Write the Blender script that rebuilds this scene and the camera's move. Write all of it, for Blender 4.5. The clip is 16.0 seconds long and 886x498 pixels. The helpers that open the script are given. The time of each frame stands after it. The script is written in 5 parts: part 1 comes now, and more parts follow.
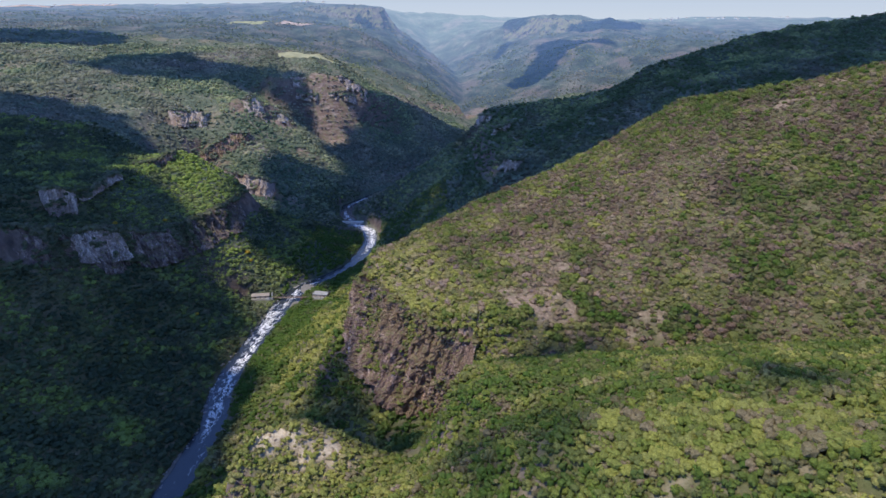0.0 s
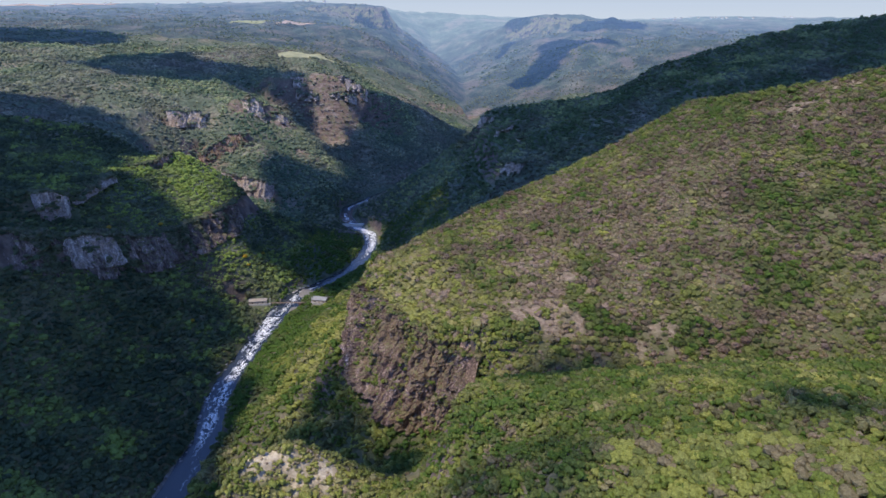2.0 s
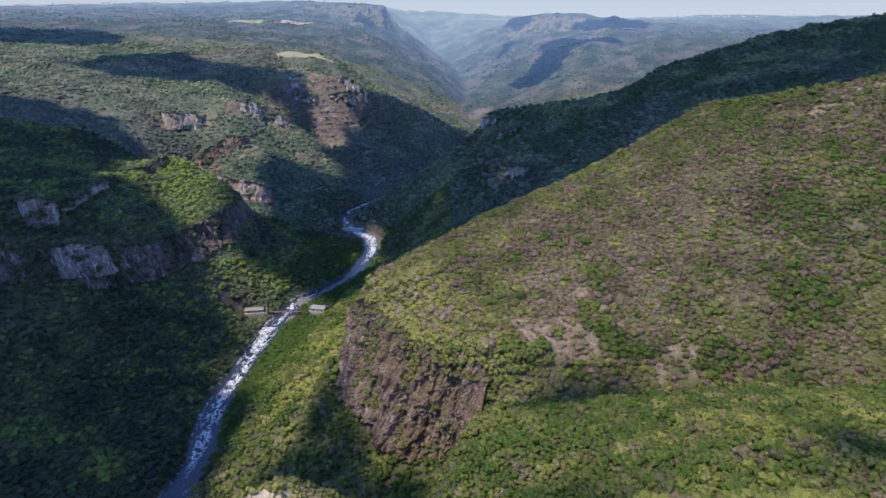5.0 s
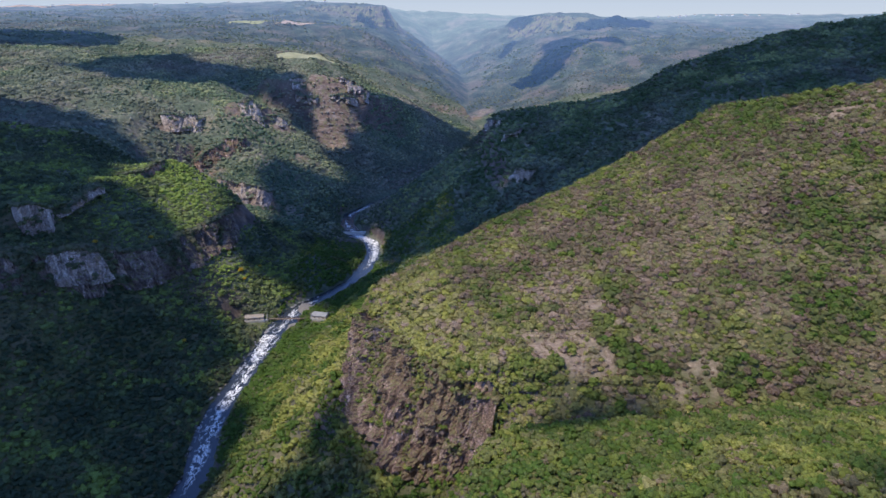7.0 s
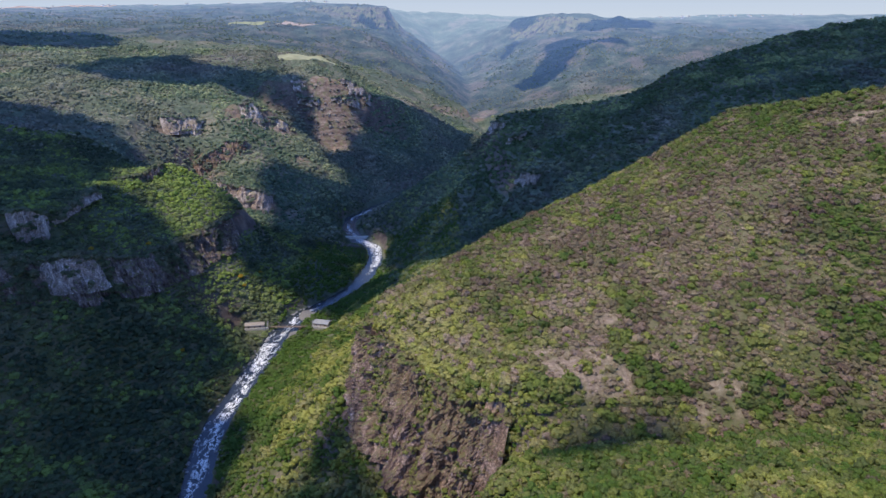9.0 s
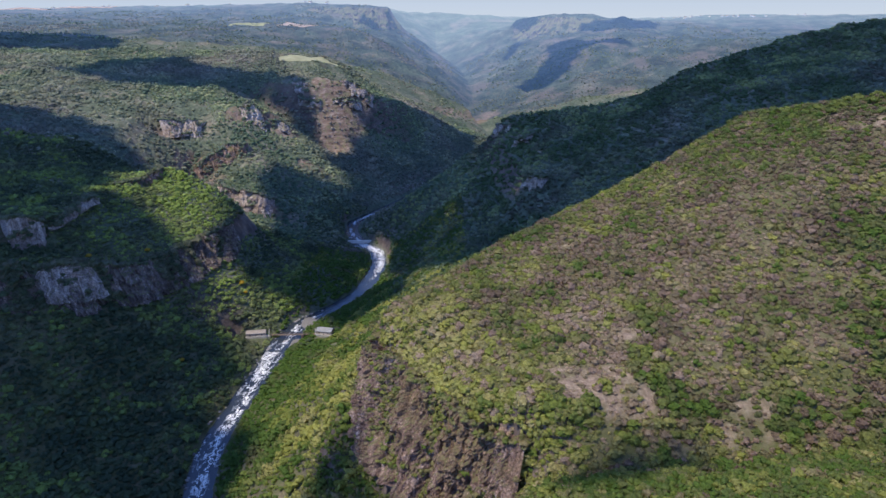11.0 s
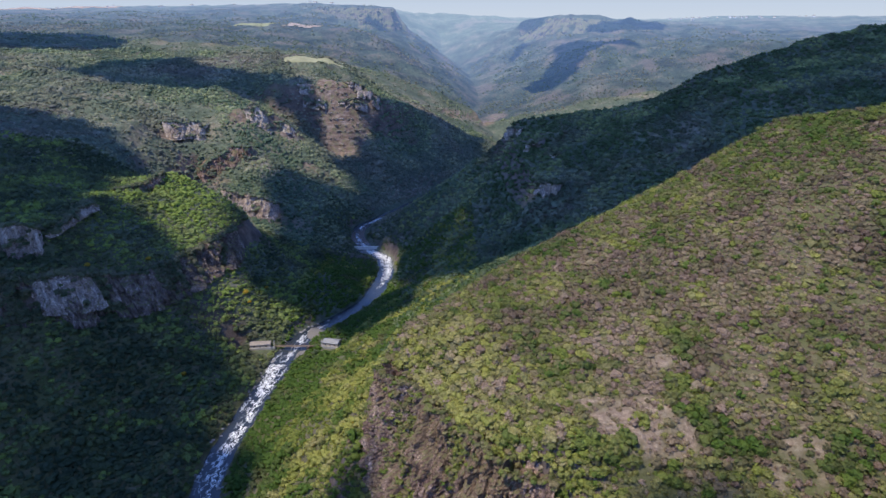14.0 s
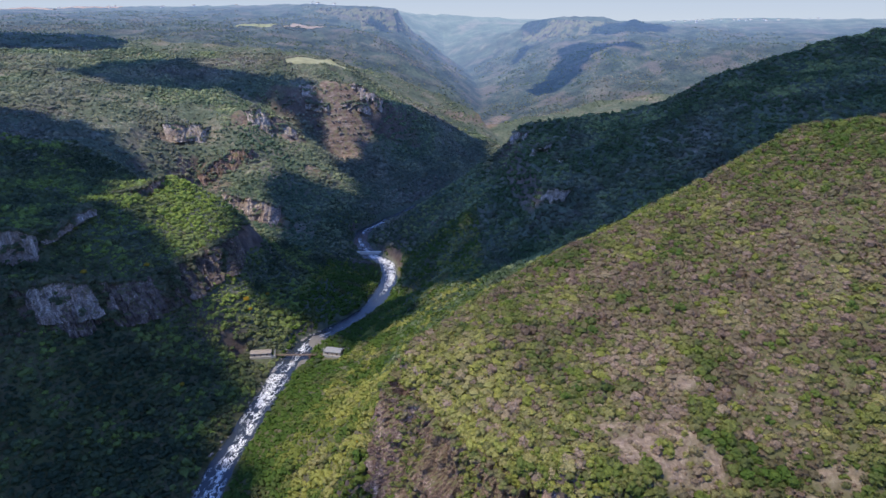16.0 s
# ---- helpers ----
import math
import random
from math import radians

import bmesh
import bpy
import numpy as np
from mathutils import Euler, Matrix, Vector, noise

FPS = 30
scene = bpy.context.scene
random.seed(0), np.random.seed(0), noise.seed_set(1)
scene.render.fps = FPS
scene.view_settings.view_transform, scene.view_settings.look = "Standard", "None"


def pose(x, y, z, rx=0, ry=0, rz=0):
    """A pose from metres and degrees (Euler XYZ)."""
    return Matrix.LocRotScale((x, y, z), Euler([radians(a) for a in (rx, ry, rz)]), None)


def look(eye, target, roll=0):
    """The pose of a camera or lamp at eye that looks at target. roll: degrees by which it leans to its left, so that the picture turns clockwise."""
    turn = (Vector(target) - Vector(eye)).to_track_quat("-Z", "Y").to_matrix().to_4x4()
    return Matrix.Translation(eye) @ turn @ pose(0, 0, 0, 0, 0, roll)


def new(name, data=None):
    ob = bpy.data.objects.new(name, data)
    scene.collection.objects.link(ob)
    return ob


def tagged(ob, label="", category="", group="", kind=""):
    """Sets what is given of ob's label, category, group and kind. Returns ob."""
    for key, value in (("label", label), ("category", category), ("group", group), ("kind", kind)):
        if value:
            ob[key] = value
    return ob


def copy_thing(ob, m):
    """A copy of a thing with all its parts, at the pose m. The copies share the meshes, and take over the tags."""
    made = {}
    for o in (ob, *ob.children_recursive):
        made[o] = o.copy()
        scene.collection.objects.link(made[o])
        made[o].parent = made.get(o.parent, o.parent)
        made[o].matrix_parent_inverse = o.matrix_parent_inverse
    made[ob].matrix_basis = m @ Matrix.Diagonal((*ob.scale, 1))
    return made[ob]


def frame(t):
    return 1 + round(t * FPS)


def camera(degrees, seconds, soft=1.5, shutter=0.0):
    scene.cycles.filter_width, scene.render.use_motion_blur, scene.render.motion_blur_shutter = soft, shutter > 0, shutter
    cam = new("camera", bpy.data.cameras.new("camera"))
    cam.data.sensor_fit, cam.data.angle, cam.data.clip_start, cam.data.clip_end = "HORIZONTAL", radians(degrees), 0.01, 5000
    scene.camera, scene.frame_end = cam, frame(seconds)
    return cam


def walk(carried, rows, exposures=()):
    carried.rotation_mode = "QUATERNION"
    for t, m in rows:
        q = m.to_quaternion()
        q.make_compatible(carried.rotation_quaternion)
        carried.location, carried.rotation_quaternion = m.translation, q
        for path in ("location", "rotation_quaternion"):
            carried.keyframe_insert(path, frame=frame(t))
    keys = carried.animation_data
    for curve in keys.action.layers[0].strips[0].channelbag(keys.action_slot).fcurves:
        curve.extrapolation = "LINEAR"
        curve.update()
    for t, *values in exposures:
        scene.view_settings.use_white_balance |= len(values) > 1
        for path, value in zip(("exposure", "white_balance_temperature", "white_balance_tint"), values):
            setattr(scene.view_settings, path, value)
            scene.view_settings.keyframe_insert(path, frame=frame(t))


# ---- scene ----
cam = camera(69.6, 16.0)
METRES, EYE, TILT, LEAN, TURN = 160.0, 375.0, -20.4, 0.0, 0.0
ROWS = [
    (0.0, 0.0, 0.0, 0.0, -0.0, 0.0, -0.0),
    (0.5, 0.0005, 0.0291, 0.01, 0.04, -0.01, -0.05),
    (1.0, 0.0009, 0.0582, 0.0209, 0.07, -0.01, -0.06),
    (1.5, 0.0006, 0.0875, 0.0316, 0.1, -0.02, -0.09),
    (2.0, 0.0001, 0.1166, 0.043, 0.13, -0.04, -0.1),
    (2.5, -0.0009, 0.146, 0.0542, 0.15, -0.06, -0.11),
    (3.0, -0.0019, 0.1752, 0.0649, 0.18, -0.07, -0.1),
    (3.5, -0.0038, 0.2046, 0.0757, 0.19, -0.1, -0.05),
    (4.0, -0.0073, 0.2344, 0.0855, 0.17, -0.11, -0.03),
    (6.5, -0.0325, 0.3777, 0.1374, 0.25, -0.13, 0.14),
    (7.0, -0.039, 0.4064, 0.149, 0.29, -0.12, 0.16),
    (7.5, -0.0467, 0.4347, 0.1604, 0.31, -0.11, 0.16),
    (8.0, -0.0529, 0.4635, 0.1719, 0.34, -0.1, 0.18),
    (8.5, -0.0608, 0.4913, 0.1828, 0.35, -0.07, 0.18),
    (9.0, -0.068, 0.5202, 0.1926, 0.36, -0.06, 0.19),
    (11.5, -0.1132, 0.661, 0.244, 0.49, 0.01, 0.27),
    (12.0, -0.124, 0.6887, 0.2546, 0.52, 0.02, 0.28),
    (12.5, -0.1344, 0.7167, 0.2648, 0.56, 0.02, 0.26),
    (13.0, -0.1446, 0.7445, 0.2763, 0.62, 0.02, 0.18),
    (13.5, -0.1546, 0.7724, 0.2869, 0.68, 0.03, 0.1),
    (14.0, -0.1643, 0.8, 0.2978, 0.72, 0.04, 0.04),
    (14.5, -0.1734, 0.8277, 0.3087, 0.75, 0.06, -0.02),
    (15.0, -0.1817, 0.8557, 0.3195, 0.78, 0.08, -0.07),
    (15.5, -0.19, 0.8839, 0.3298, 0.79, 0.12, -0.13),
    (16.0, -0.1975, 0.912, 0.3408, 0.81, 0.14, -0.19),
]

walk(cam, [(t, pose(0, 0, EYE, TILT, LEAN, TURN) @ pose(METRES * x, METRES * y, METRES * z, 90 + pitch, roll, yaw)) for t, x, y, z, yaw, pitch, roll in ROWS])

# ---- light -------------------------------------------------------------------
SUN_ELEVATION, SUN_TURN = 63.0, 146.0      # degrees above the ground; degrees from +x towards -y
SUN_WAY = Vector((math.cos(radians(SUN_ELEVATION)) * math.cos(radians(SUN_TURN)),
                  -math.cos(radians(SUN_ELEVATION)) * math.sin(radians(SUN_TURN)),
                  math.sin(radians(SUN_ELEVATION))))
sun_data = bpy.data.lights.new("sun", "SUN")
sun_data.energy, sun_data.angle, sun_data.color = 4.7, radians(0.55), (1.0, 0.905, 0.75)
sun = new("sun", sun_data)
sun.matrix_world = look(SUN_WAY * 3000, (0, 0, 0))

world = bpy.data.worlds.new("sky")
scene.world = world
world.use_nodes = True
sky = world.node_tree.nodes.new("ShaderNodeTexSky")
sky.sky_type, sky.sun_disc = "NISHITA", False
sky.sun_elevation = radians(SUN_ELEVATION)
sky.sun_rotation = radians(90 + SUN_TURN)
sky.altitude, sky.air_density, sky.dust_density, sky.ozone_density = 1500, 1.0, 0.0, 5.0
world.node_tree.nodes["Background"].inputs["Strength"].default_value = 0.25
balance = world.node_tree.nodes.new("ShaderNodeMix")
balance.data_type, balance.blend_type = "RGBA", "MULTIPLY"
balance.inputs[0].default_value, balance.inputs[7].default_value = 1.0, (0.9, 0.98, 1.32, 1)
world.node_tree.links.new(sky.outputs["Color"], balance.inputs[6])
world.node_tree.links.new(balance.outputs[2], world.node_tree.nodes["Background"].inputs["Color"])
scene.view_settings.exposure = 0.0

# ---- numbers: smooth noise on the plan ----------------------------------------


def lattice(ix, iy, seed):
    """Hash of whole numbers to 0..1."""
    h = (ix.astype(np.int64) * 374761393 + iy.astype(np.int64) * 668265263 + seed * 982451653) & 0xFFFFFFFF
    h = ((h ^ (h >> 13)) * 1274126177) & 0xFFFFFFFF
    return ((h ^ (h >> 16)) & 0xFFFF) / 65535.0


def value_noise(x, y, seed=0):
    ix, iy = np.floor(x), np.floor(y)
    fx, fy = x - ix, y - iy
    fx, fy = fx * fx * fx * (fx * (fx * 6 - 15) + 10), fy * fy * fy * (fy * (fy * 6 - 15) + 10)
    a, b = lattice(ix, iy, seed), lattice(ix + 1, iy, seed)
    c, d = lattice(ix, iy + 1, seed), lattice(ix + 1, iy + 1, seed)
    return (a + (b - a) * fx) * (1 - fy) + (c + (d - c) * fx) * fy


def fbm(x, y, size, octaves=4, seed=0):
    """Noise in -1..1 whose largest forms are about `size` metres."""
    total, amp, norm = 0.0, 1.0, 0.0
    for k in range(octaves):
        f = 2.0 ** k / size
        c, s = math.cos(0.7 * k + 0.3), math.sin(0.7 * k + 0.3)
        total = total + amp * (2 * value_noise((c * x - s * y) * f + 17.3 * k, (s * x + c * y) * f - 9.1 * k, seed + k) - 1)
        norm, amp = norm + amp, amp * 0.5
    return total / norm


def bump(x, y, cx, cy, rx, ry):
    """1 in the middle of an ellipse, falling smoothly to 0 outside."""
    return np.exp(-(((x - cx) / rx) ** 2 + ((y - cy) / ry) ** 2))


# ---- landform: the lines along which the ground breaks --------------------------
RIVER = [(-330, -320, -2), (-290, 0, -1), (-250, 250, 0), (-226, 435, 0), (-221, 515, 0), (-233, 573, 0), (-234, 620, 0),
         (-226, 708, 0), (-219, 780, 0), (-208, 842, 0), (-172, 884, 0), (-141, 934, 0), (-123, 1035, 0), (-132, 1102, 0),
         (-164, 1142, 0), (-192, 1204, 0), (-197, 1262, 0), (-162, 1317, 1), (-130, 1363, 2), (-60, 1470, 5), (40, 1600, 9),
         (130, 1780, 13), (125, 2000, 18), (95, 2200, 22), (50, 2500, 24), (85, 2700, 48), (80, 2900, 74), (47, 3400, 107),
         (-81, 3999, 157), (-90, 4400, 240)]
NEAR_CREST = [(-66, 488, 184), (-32, 529, 189), (8, 570, 197), (64, 607, 213), (124, 638, 228), (186, 664, 255), (247, 682, 288),
              (296, 662, 297), (338, 636, 308), (400, 599, 333), (560, 560, 365), (900, 520, 395), (3200, 500, 420)]
NEAR_SHOULDER = [(-66, 480, 181), (-52, 468, 186), (-24, 471, 197), (10, 498, 198), (78, 508, 204), (100, 456, 200), (150, 440, 206), (198, 482, 227), (217, 522, 256),
                 (240, 560, 276), (314, 599, 300)]
NEAR_FOOT = [(20, 392, 186), (40, 381, 188), (75, 402, 188), (117, 402, 184), (157, 392, 188), (190, 391, 184), (232, 378, 192), (420, 340, 236)]
NEAR_GULLY = [(17, 357, 150), (45, 354, 164), (76, 361, 166), (110, 362, 166), (149, 365, 167), (184, 368, 171), (214, 360, 172), (300, 330, 196), (420, 290, 232)]
CLIFF_TOP = [(-70, 493, 172), (-62, 470, 174), (-53, 453, 176), (-41, 440, 175), (-31, 421, 176), (-19, 406, 176), (-6, 394, 174), (7, 385, 172), (19, 373, 168)]
CLIFF_FOOT = [(-79, 482, 128), (-71, 456, 124), (-63, 436, 123), (-53, 413, 123), (-41, 398, 119), (-27, 389, 112), (-13, 380, 113), (2, 373, 126), (14, 363, 144)]
FRONT_SPUR = [(-112, 276, 150), (-106, 286, 159), (-94, 297, 160), (-76, 307, 159), (-50, 303, 145), (-30, 292, 140), (-14, 272, 150), (8, 257, 174), (28, 250, 193), (44, 206, 217), (57, 221, 218),
              (85, 208, 228), (108, 199, 236), (116, 184, 242), (170, 120, 258), (300, 0, 290), (700, -200, 330)]
FRONT_FLANK = [(14, 322, 183), (4, 303, 179), (4, 286, 180), (28, 283, 195), (40, 293, 194), (57, 274, 202), (78, 259, 212), (109, 246, 221), (134, 230, 232), (155, 228, 234), (240, 210, 250), (420, 180, 285)]
FRONT_BRINK = [(21, 345, 168), (14, 322, 183), (37, 339, 175), (68, 332, 178), (106, 341, 180), (86, 294, 197), (121, 276, 213), (190, 300, 206), (260, 290, 218), (420, 250, 258)]
FRONT_SCARP = [(10, 352, 128), (2, 328, 142), (-10, 302, 146), (-13, 290, 142)]
FRONT_BACK = [(-128, 306, 112), (-95, 330, 102), (-52, 330, 104), (-22, 318, 116)]
FRONT_BELOW = [(-126, 262, 110), (-100, 225, 120), (-50, 190, 135), (0, 150, 160), (60, 80, 190), (150, -60, 220), (300, -320, 250)]
FRONT_GORGE = [(-4, 356, 112), (-36, 372, 92), (-62, 358, 82), (-120, 372, 42), (-185, 428, 10)]
BANK_RIB = [(-57, 414, 98), (-131, 452, 73), (-158, 500, 56), (-181, 526, 24)]
BANK_SLOPE = [(-88, 466, 125), (-92, 518, 114), (-112, 600, 78), (-121, 684, 42), (-125, 760, 38), (-110, 880, 28)]
HUT_PADS = [(-270, 799, 3), (-240, 806, 3), (-234, 806, 1)]
HUT_PAD_EAST = [(-186, 803, 1), (-180, 803, 3), (-158, 806, 4)]
HUT_FRONT = [(-276, 790, 2), (-244, 790, 1)]
HUT_FRONT_EAST = [(-182, 792, 1), (-156, 790, 3)]
LEFT_TERRACE = [(-420, 380, 40), (-345, 500, 30), (-332, 567, 27), (-310, 660, 26), (-270, 740, 20)]
BEHIND_HILL = [(-110, 960, 6), (-40, 900, 60), (60, 850, 112), (200, 830, 170), (400, 800, 240), (700, 780, 300)]
DARK_CREST = [(-101, 1176, 54), (-26, 1180, 108), (49, 1189, 159), (68, 1198, 188), (80, 1192, 207), (99, 1186, 213), (145, 1176, 219), (217, 1163, 229), (285, 1152, 234), (316, 1150, 241), (328, 1147, 258),
              (343, 1140, 283), (403, 1141, 299), (467, 1160, 311), (498, 1168, 325), (560, 1188, 336), (623, 1209, 348), (743, 1245, 361), (819, 1256, 368), (1100, 1270, 385), (3200, 1200, 430)]
DARK_EDGE = [(72, 1190, 184), (85, 1070, 174), (98, 965, 168), (140, 905, 152)]
DARK_EDGE_FOOT = [(40, 1180, 142), (52, 1065, 130), (62, 960, 118)]
DARK_BACK = [(250, 1800, 60), (600, 1900, 110), (1200, 2000, 150), (3200, 2100, 200)]
LEFT_TOP = [(-750, -320, 215), (-700, 200, 205), (-640, 450, 195), (-476, 646, 161), (-457, 675, 148), (-420, 722, 136), (-380, 761, 119),
            (-358, 793, 112), (-343, 832, 112), (-323, 915, 112), (-310, 961, 112)]
LEFT_FOOT = [(-715, -320, 160), (-660, 200, 150), (-600, 440, 140), (-466, 628, 126), (-436, 666, 104), (-398, 709, 90), (-358, 748, 82),
             (-338, 784, 80), (-326, 826, 79), (-310, 890, 80), (-294, 950, 82)]
LEFT_BENCH = [(-640, 640, 190), (-519, 723, 176), (-472, 751, 172), (-448, 815, 164), (-434, 901, 170), (-420, 985, 170)]
LEFT_STEP_FOOT = [(-522, 690, 164), (-496, 713, 162), (-466, 728, 144), (-446, 745, 142), (-426, 790, 150)]
BENCH_EDGE = [(-416, 991, 172), (-369, 994, 150), (-333, 985, 133), (-303, 962, 115)]
BENCH_ROCK_FOOT = [(-441, 906, 150), (-424, 936, 152), (-405, 968, 156)]
LEFT_GULLY = [(-190, 1050, 8), (-287, 1035, 34), (-350, 1085, 45), (-450, 1130, 80), (-500, 1200, 110), (-520, 1265, 145), (-620, 1310, 180)]
UPPER_CREST = [(-573, 1364, 182), (-536, 1390, 180), (-500, 1402, 172), (-449, 1462, 195), (-430, 1473, 196), (-381, 1515, 158), (-340, 1520, 118), (-237, 1430, 51)]
BAND_FOOT = [(-578, 1328, 150), (-538, 1354, 148), (-498, 1366, 136)]
BROW_FOOT = [(-452, 1426, 158), (-426, 1436, 158), (-402, 1456, 138), (-376, 1480, 132), (-340, 1502, 102)]
STEP_FOOT = [(-482, 1226, 76), (-455, 1244, 96), (-422, 1276, 110), (-388, 1298, 108)]
UPPER_STEP = [(-487, 1260, 100), (-462, 1280, 126), (-431, 1310, 142), (-400, 1330, 138)]
UPPER_LOW = [(-430, 1203, 100), (-382, 1198, 84), (-326, 1192, 68)]
UPPER_LOW_FOOT = [(-425, 1180, 80), (-378, 1165, 55), (-310, 1170, 35)]
SIDE_GULLY = [(-180, 1450, 14), (-290, 1572, 70), (-395, 1596, 118), (-475, 1650, 172)]
ORANGE_TOP = [(-450, 1690, 222), (-390, 1676, 218), (-323, 1686, 217), (-270, 1708, 214), (-203, 1727, 175), (-133, 1785, 152), (-39, 1849, 98), (40, 1890, 45)]
ORANGE_FOOT = [(-350, 1602, 106), (-302, 1577, 56), (-258, 1595, 62), (-220, 1668, 106), (-110, 1680, 60)]
PLATEAU_RIM = [(-900, 700, 205), (-658, 943, 195), (-613, 1008, 190), (-594, 1157, 192), (-580, 1290, 190)]
PLATEAU_A = [(-1500, 1100, 240), (-844, 1240, 225), (-813, 1378, 232), (-691, 1500, 228), (-520, 1580, 214)]
PLATEAU_B = [(-1600, 1600, 280), (-1003, 1730, 279), (-761, 1850, 260), (-345, 1807, 253)]
PASTURE_BACK = [(-620, 1950, 272), (-496, 1955, 268), (-430, 1950, 262), (-340, 1930, 252), (-300, 1915, 236)]
PLATEAU_C = [(-3200, 2200, 340), (-1392, 2429, 320), (-1125, 2781, 334), (-736, 2805, 332), (-576, 2944, 330), (-336, 2780, 290)]
MESA_RIM = [(-3200, 3600, 400), (-2169, 3828, 408), (-1333, 4193, 418), (-712, 3529, 419), (-471, 3468, 405), (-306, 3290, 390),
            (-320, 3700, 395), (-420, 4200, 400), (-450, 4990, 400)]
MESA_FOOT = [(-546, 3204, 329), (-378, 3127, 300), (-259, 3130, 281), (-195, 3200, 262), (-205, 3300, 265), (-240, 3700, 270), (-350, 4200, 280)]
MESA_FLANK = [(-336, 2760, 285), (-179, 2494, 197), (-29, 2400, 124), (60, 2280, 60)]
FAR_MESA = [(336, 3650, 326), (410, 3660, 346), (498, 3650, 360), (607, 3600, 362), (730, 3560, 362), (772, 3520, 336)]
FAR_BUTTE = [(767, 3440, 322), (818, 3440, 342), (854, 3440, 349), (889, 3440, 329), (991, 3400, 311), (1097, 3300, 297), (1223, 3200, 269), (1299, 3000, 223)]
FAR_MESA_FOOT = [(283, 3489, 232), (478, 3447, 255), (735, 3319, 293), (954, 3159, 279)]
FAR_BENCH = [(451, 3219, 239), (645, 2981, 232), (873, 2818, 233), (1141, 2721, 247), (1700, 2650, 220)]
FAR_WEST = [(309, 2984, 139), (343, 2729, 112), (256, 2537, 66)]
FAR_SPUR = [(635, 2932, 227), (491, 2655, 156), (383, 2521, 115), (203, 2422, 45)]
FAR_EAST = [(556, 2335, 128), (664, 2358, 126), (1300, 2400, 150)]
FAR_RIM = [(-327, 4689, 371), (-55, 4700, 371), (414, 4682, 335), (1357, 4500, 308), (1604, 4418, 344), (2147, 4181, 339), (3200, 4000, 345)]
OUTER_EDGE = [(-3200, 4980, 380), (3200, 4980, 300)]
LANDFORM = [NEAR_CREST, NEAR_SHOULDER, NEAR_FOOT, NEAR_GULLY, [(x + 4, y + 5, z) for x, y, z in CLIFF_TOP], [(x + 9, y + 10, z) for x, y, z in CLIFF_FOOT], FRONT_SPUR, FRONT_FLANK, FRONT_BRINK, FRONT_SCARP, FRONT_BACK, FRONT_BELOW, FRONT_GORGE, BANK_RIB, BANK_SLOPE, HUT_PADS, HUT_PAD_EAST, HUT_FRONT, HUT_FRONT_EAST, LEFT_TERRACE,
            BEHIND_HILL, DARK_CREST, DARK_EDGE, DARK_EDGE_FOOT, DARK_BACK, LEFT_TOP, LEFT_FOOT, LEFT_BENCH, LEFT_STEP_FOOT, BENCH_EDGE, BENCH_ROCK_FOOT, LEFT_GULLY, UPPER_CREST,
            BAND_FOOT, BROW_FOOT, STEP_FOOT, UPPER_STEP, UPPER_LOW, UPPER_LOW_FOOT, SIDE_GULLY, ORANGE_TOP, ORANGE_FOOT, PLATEAU_RIM, PLATEAU_A, PLATEAU_B, PASTURE_BACK, PLATEAU_C, MESA_RIM, MESA_FOOT,
            MESA_FLANK, FAR_MESA, FAR_BUTTE, FAR_MESA_FOOT, FAR_BENCH, FAR_WEST, FAR_SPUR, FAR_EAST, FAR_RIM, OUTER_EDGE, RIVER]
X0, X1, Y0, Y1 = -3200.0, 3200.0, -300.0, 4980.0


def along(line, step):
    """Points on a line of corners, about `step` apart."""
    line = np.asarray(line, float)
    out = []
    for a, b in zip(line[:-1], line[1:]):
        n = max(1, int(np.hypot(*(b - a)[:2]) / step))
        out.append(a + (b - a) * (np.arange(n) / n)[:, None])
    return np.vstack(out + [line[-1:]])


def relax(step, start, rounds):
    """The ground as a sheet stretched over the landform lines, on a grid of that step."""
    nx, ny = int((X1 - X0) / step) + 1, int((Y1 - Y0) / step) + 1
    total, count = np.zeros((ny, nx)), np.zeros((ny, nx))
    for line in LANDFORM:
        p = along(line, step * 0.4)
        i = np.clip(np.round((p[:, 0] - X0) / step).astype(int), 0, nx - 1)
        j = np.clip(np.round((p[:, 1] - Y0) / step).astype(int), 0, ny - 1)
        np.add.at(total, (j, i), p[:, 2])
        np.add.at(count, (j, i), 1)
    known = count > 0
    value = total / np.maximum(count, 1)
    if start is None:
        z = np.full((ny, nx), value[known].mean())
    else:
        z = np.zeros((ny, nx))
        z[::2, ::2] = start
        z[1::2, ::2] = (start[:-1] + start[1:]) / 2
        z[:, 1::2] = (z[:, :-1:2] + z[:, 2::2]) / 2
    z[known] = value[known]
    for _ in range(rounds):
        p = np.pad(z, 1, mode="edge")
        z = (p[:-2, 1:-1] + p[2:, 1:-1] + p[1:-1, :-2] + p[1:-1, 2:]) / 4
        z[known] = value[known]
    return z


GRID_STEP = 5.0
sheet = None
for step_size, rounds in ((160.0, 400), (80.0, 200), (40.0, 120), (20.0, 80), (10.0, 50), (5.0, 25)):
    sheet = relax(step_size, sheet, rounds)
p = np.pad(sheet, 1, mode="edge")
sheet = (4 * sheet + p[:-2, 1:-1] + p[2:, 1:-1] + p[1:-1, :-2] + p[1:-1, 2:]) / 8

river_points = along(RIVER, 6.0)


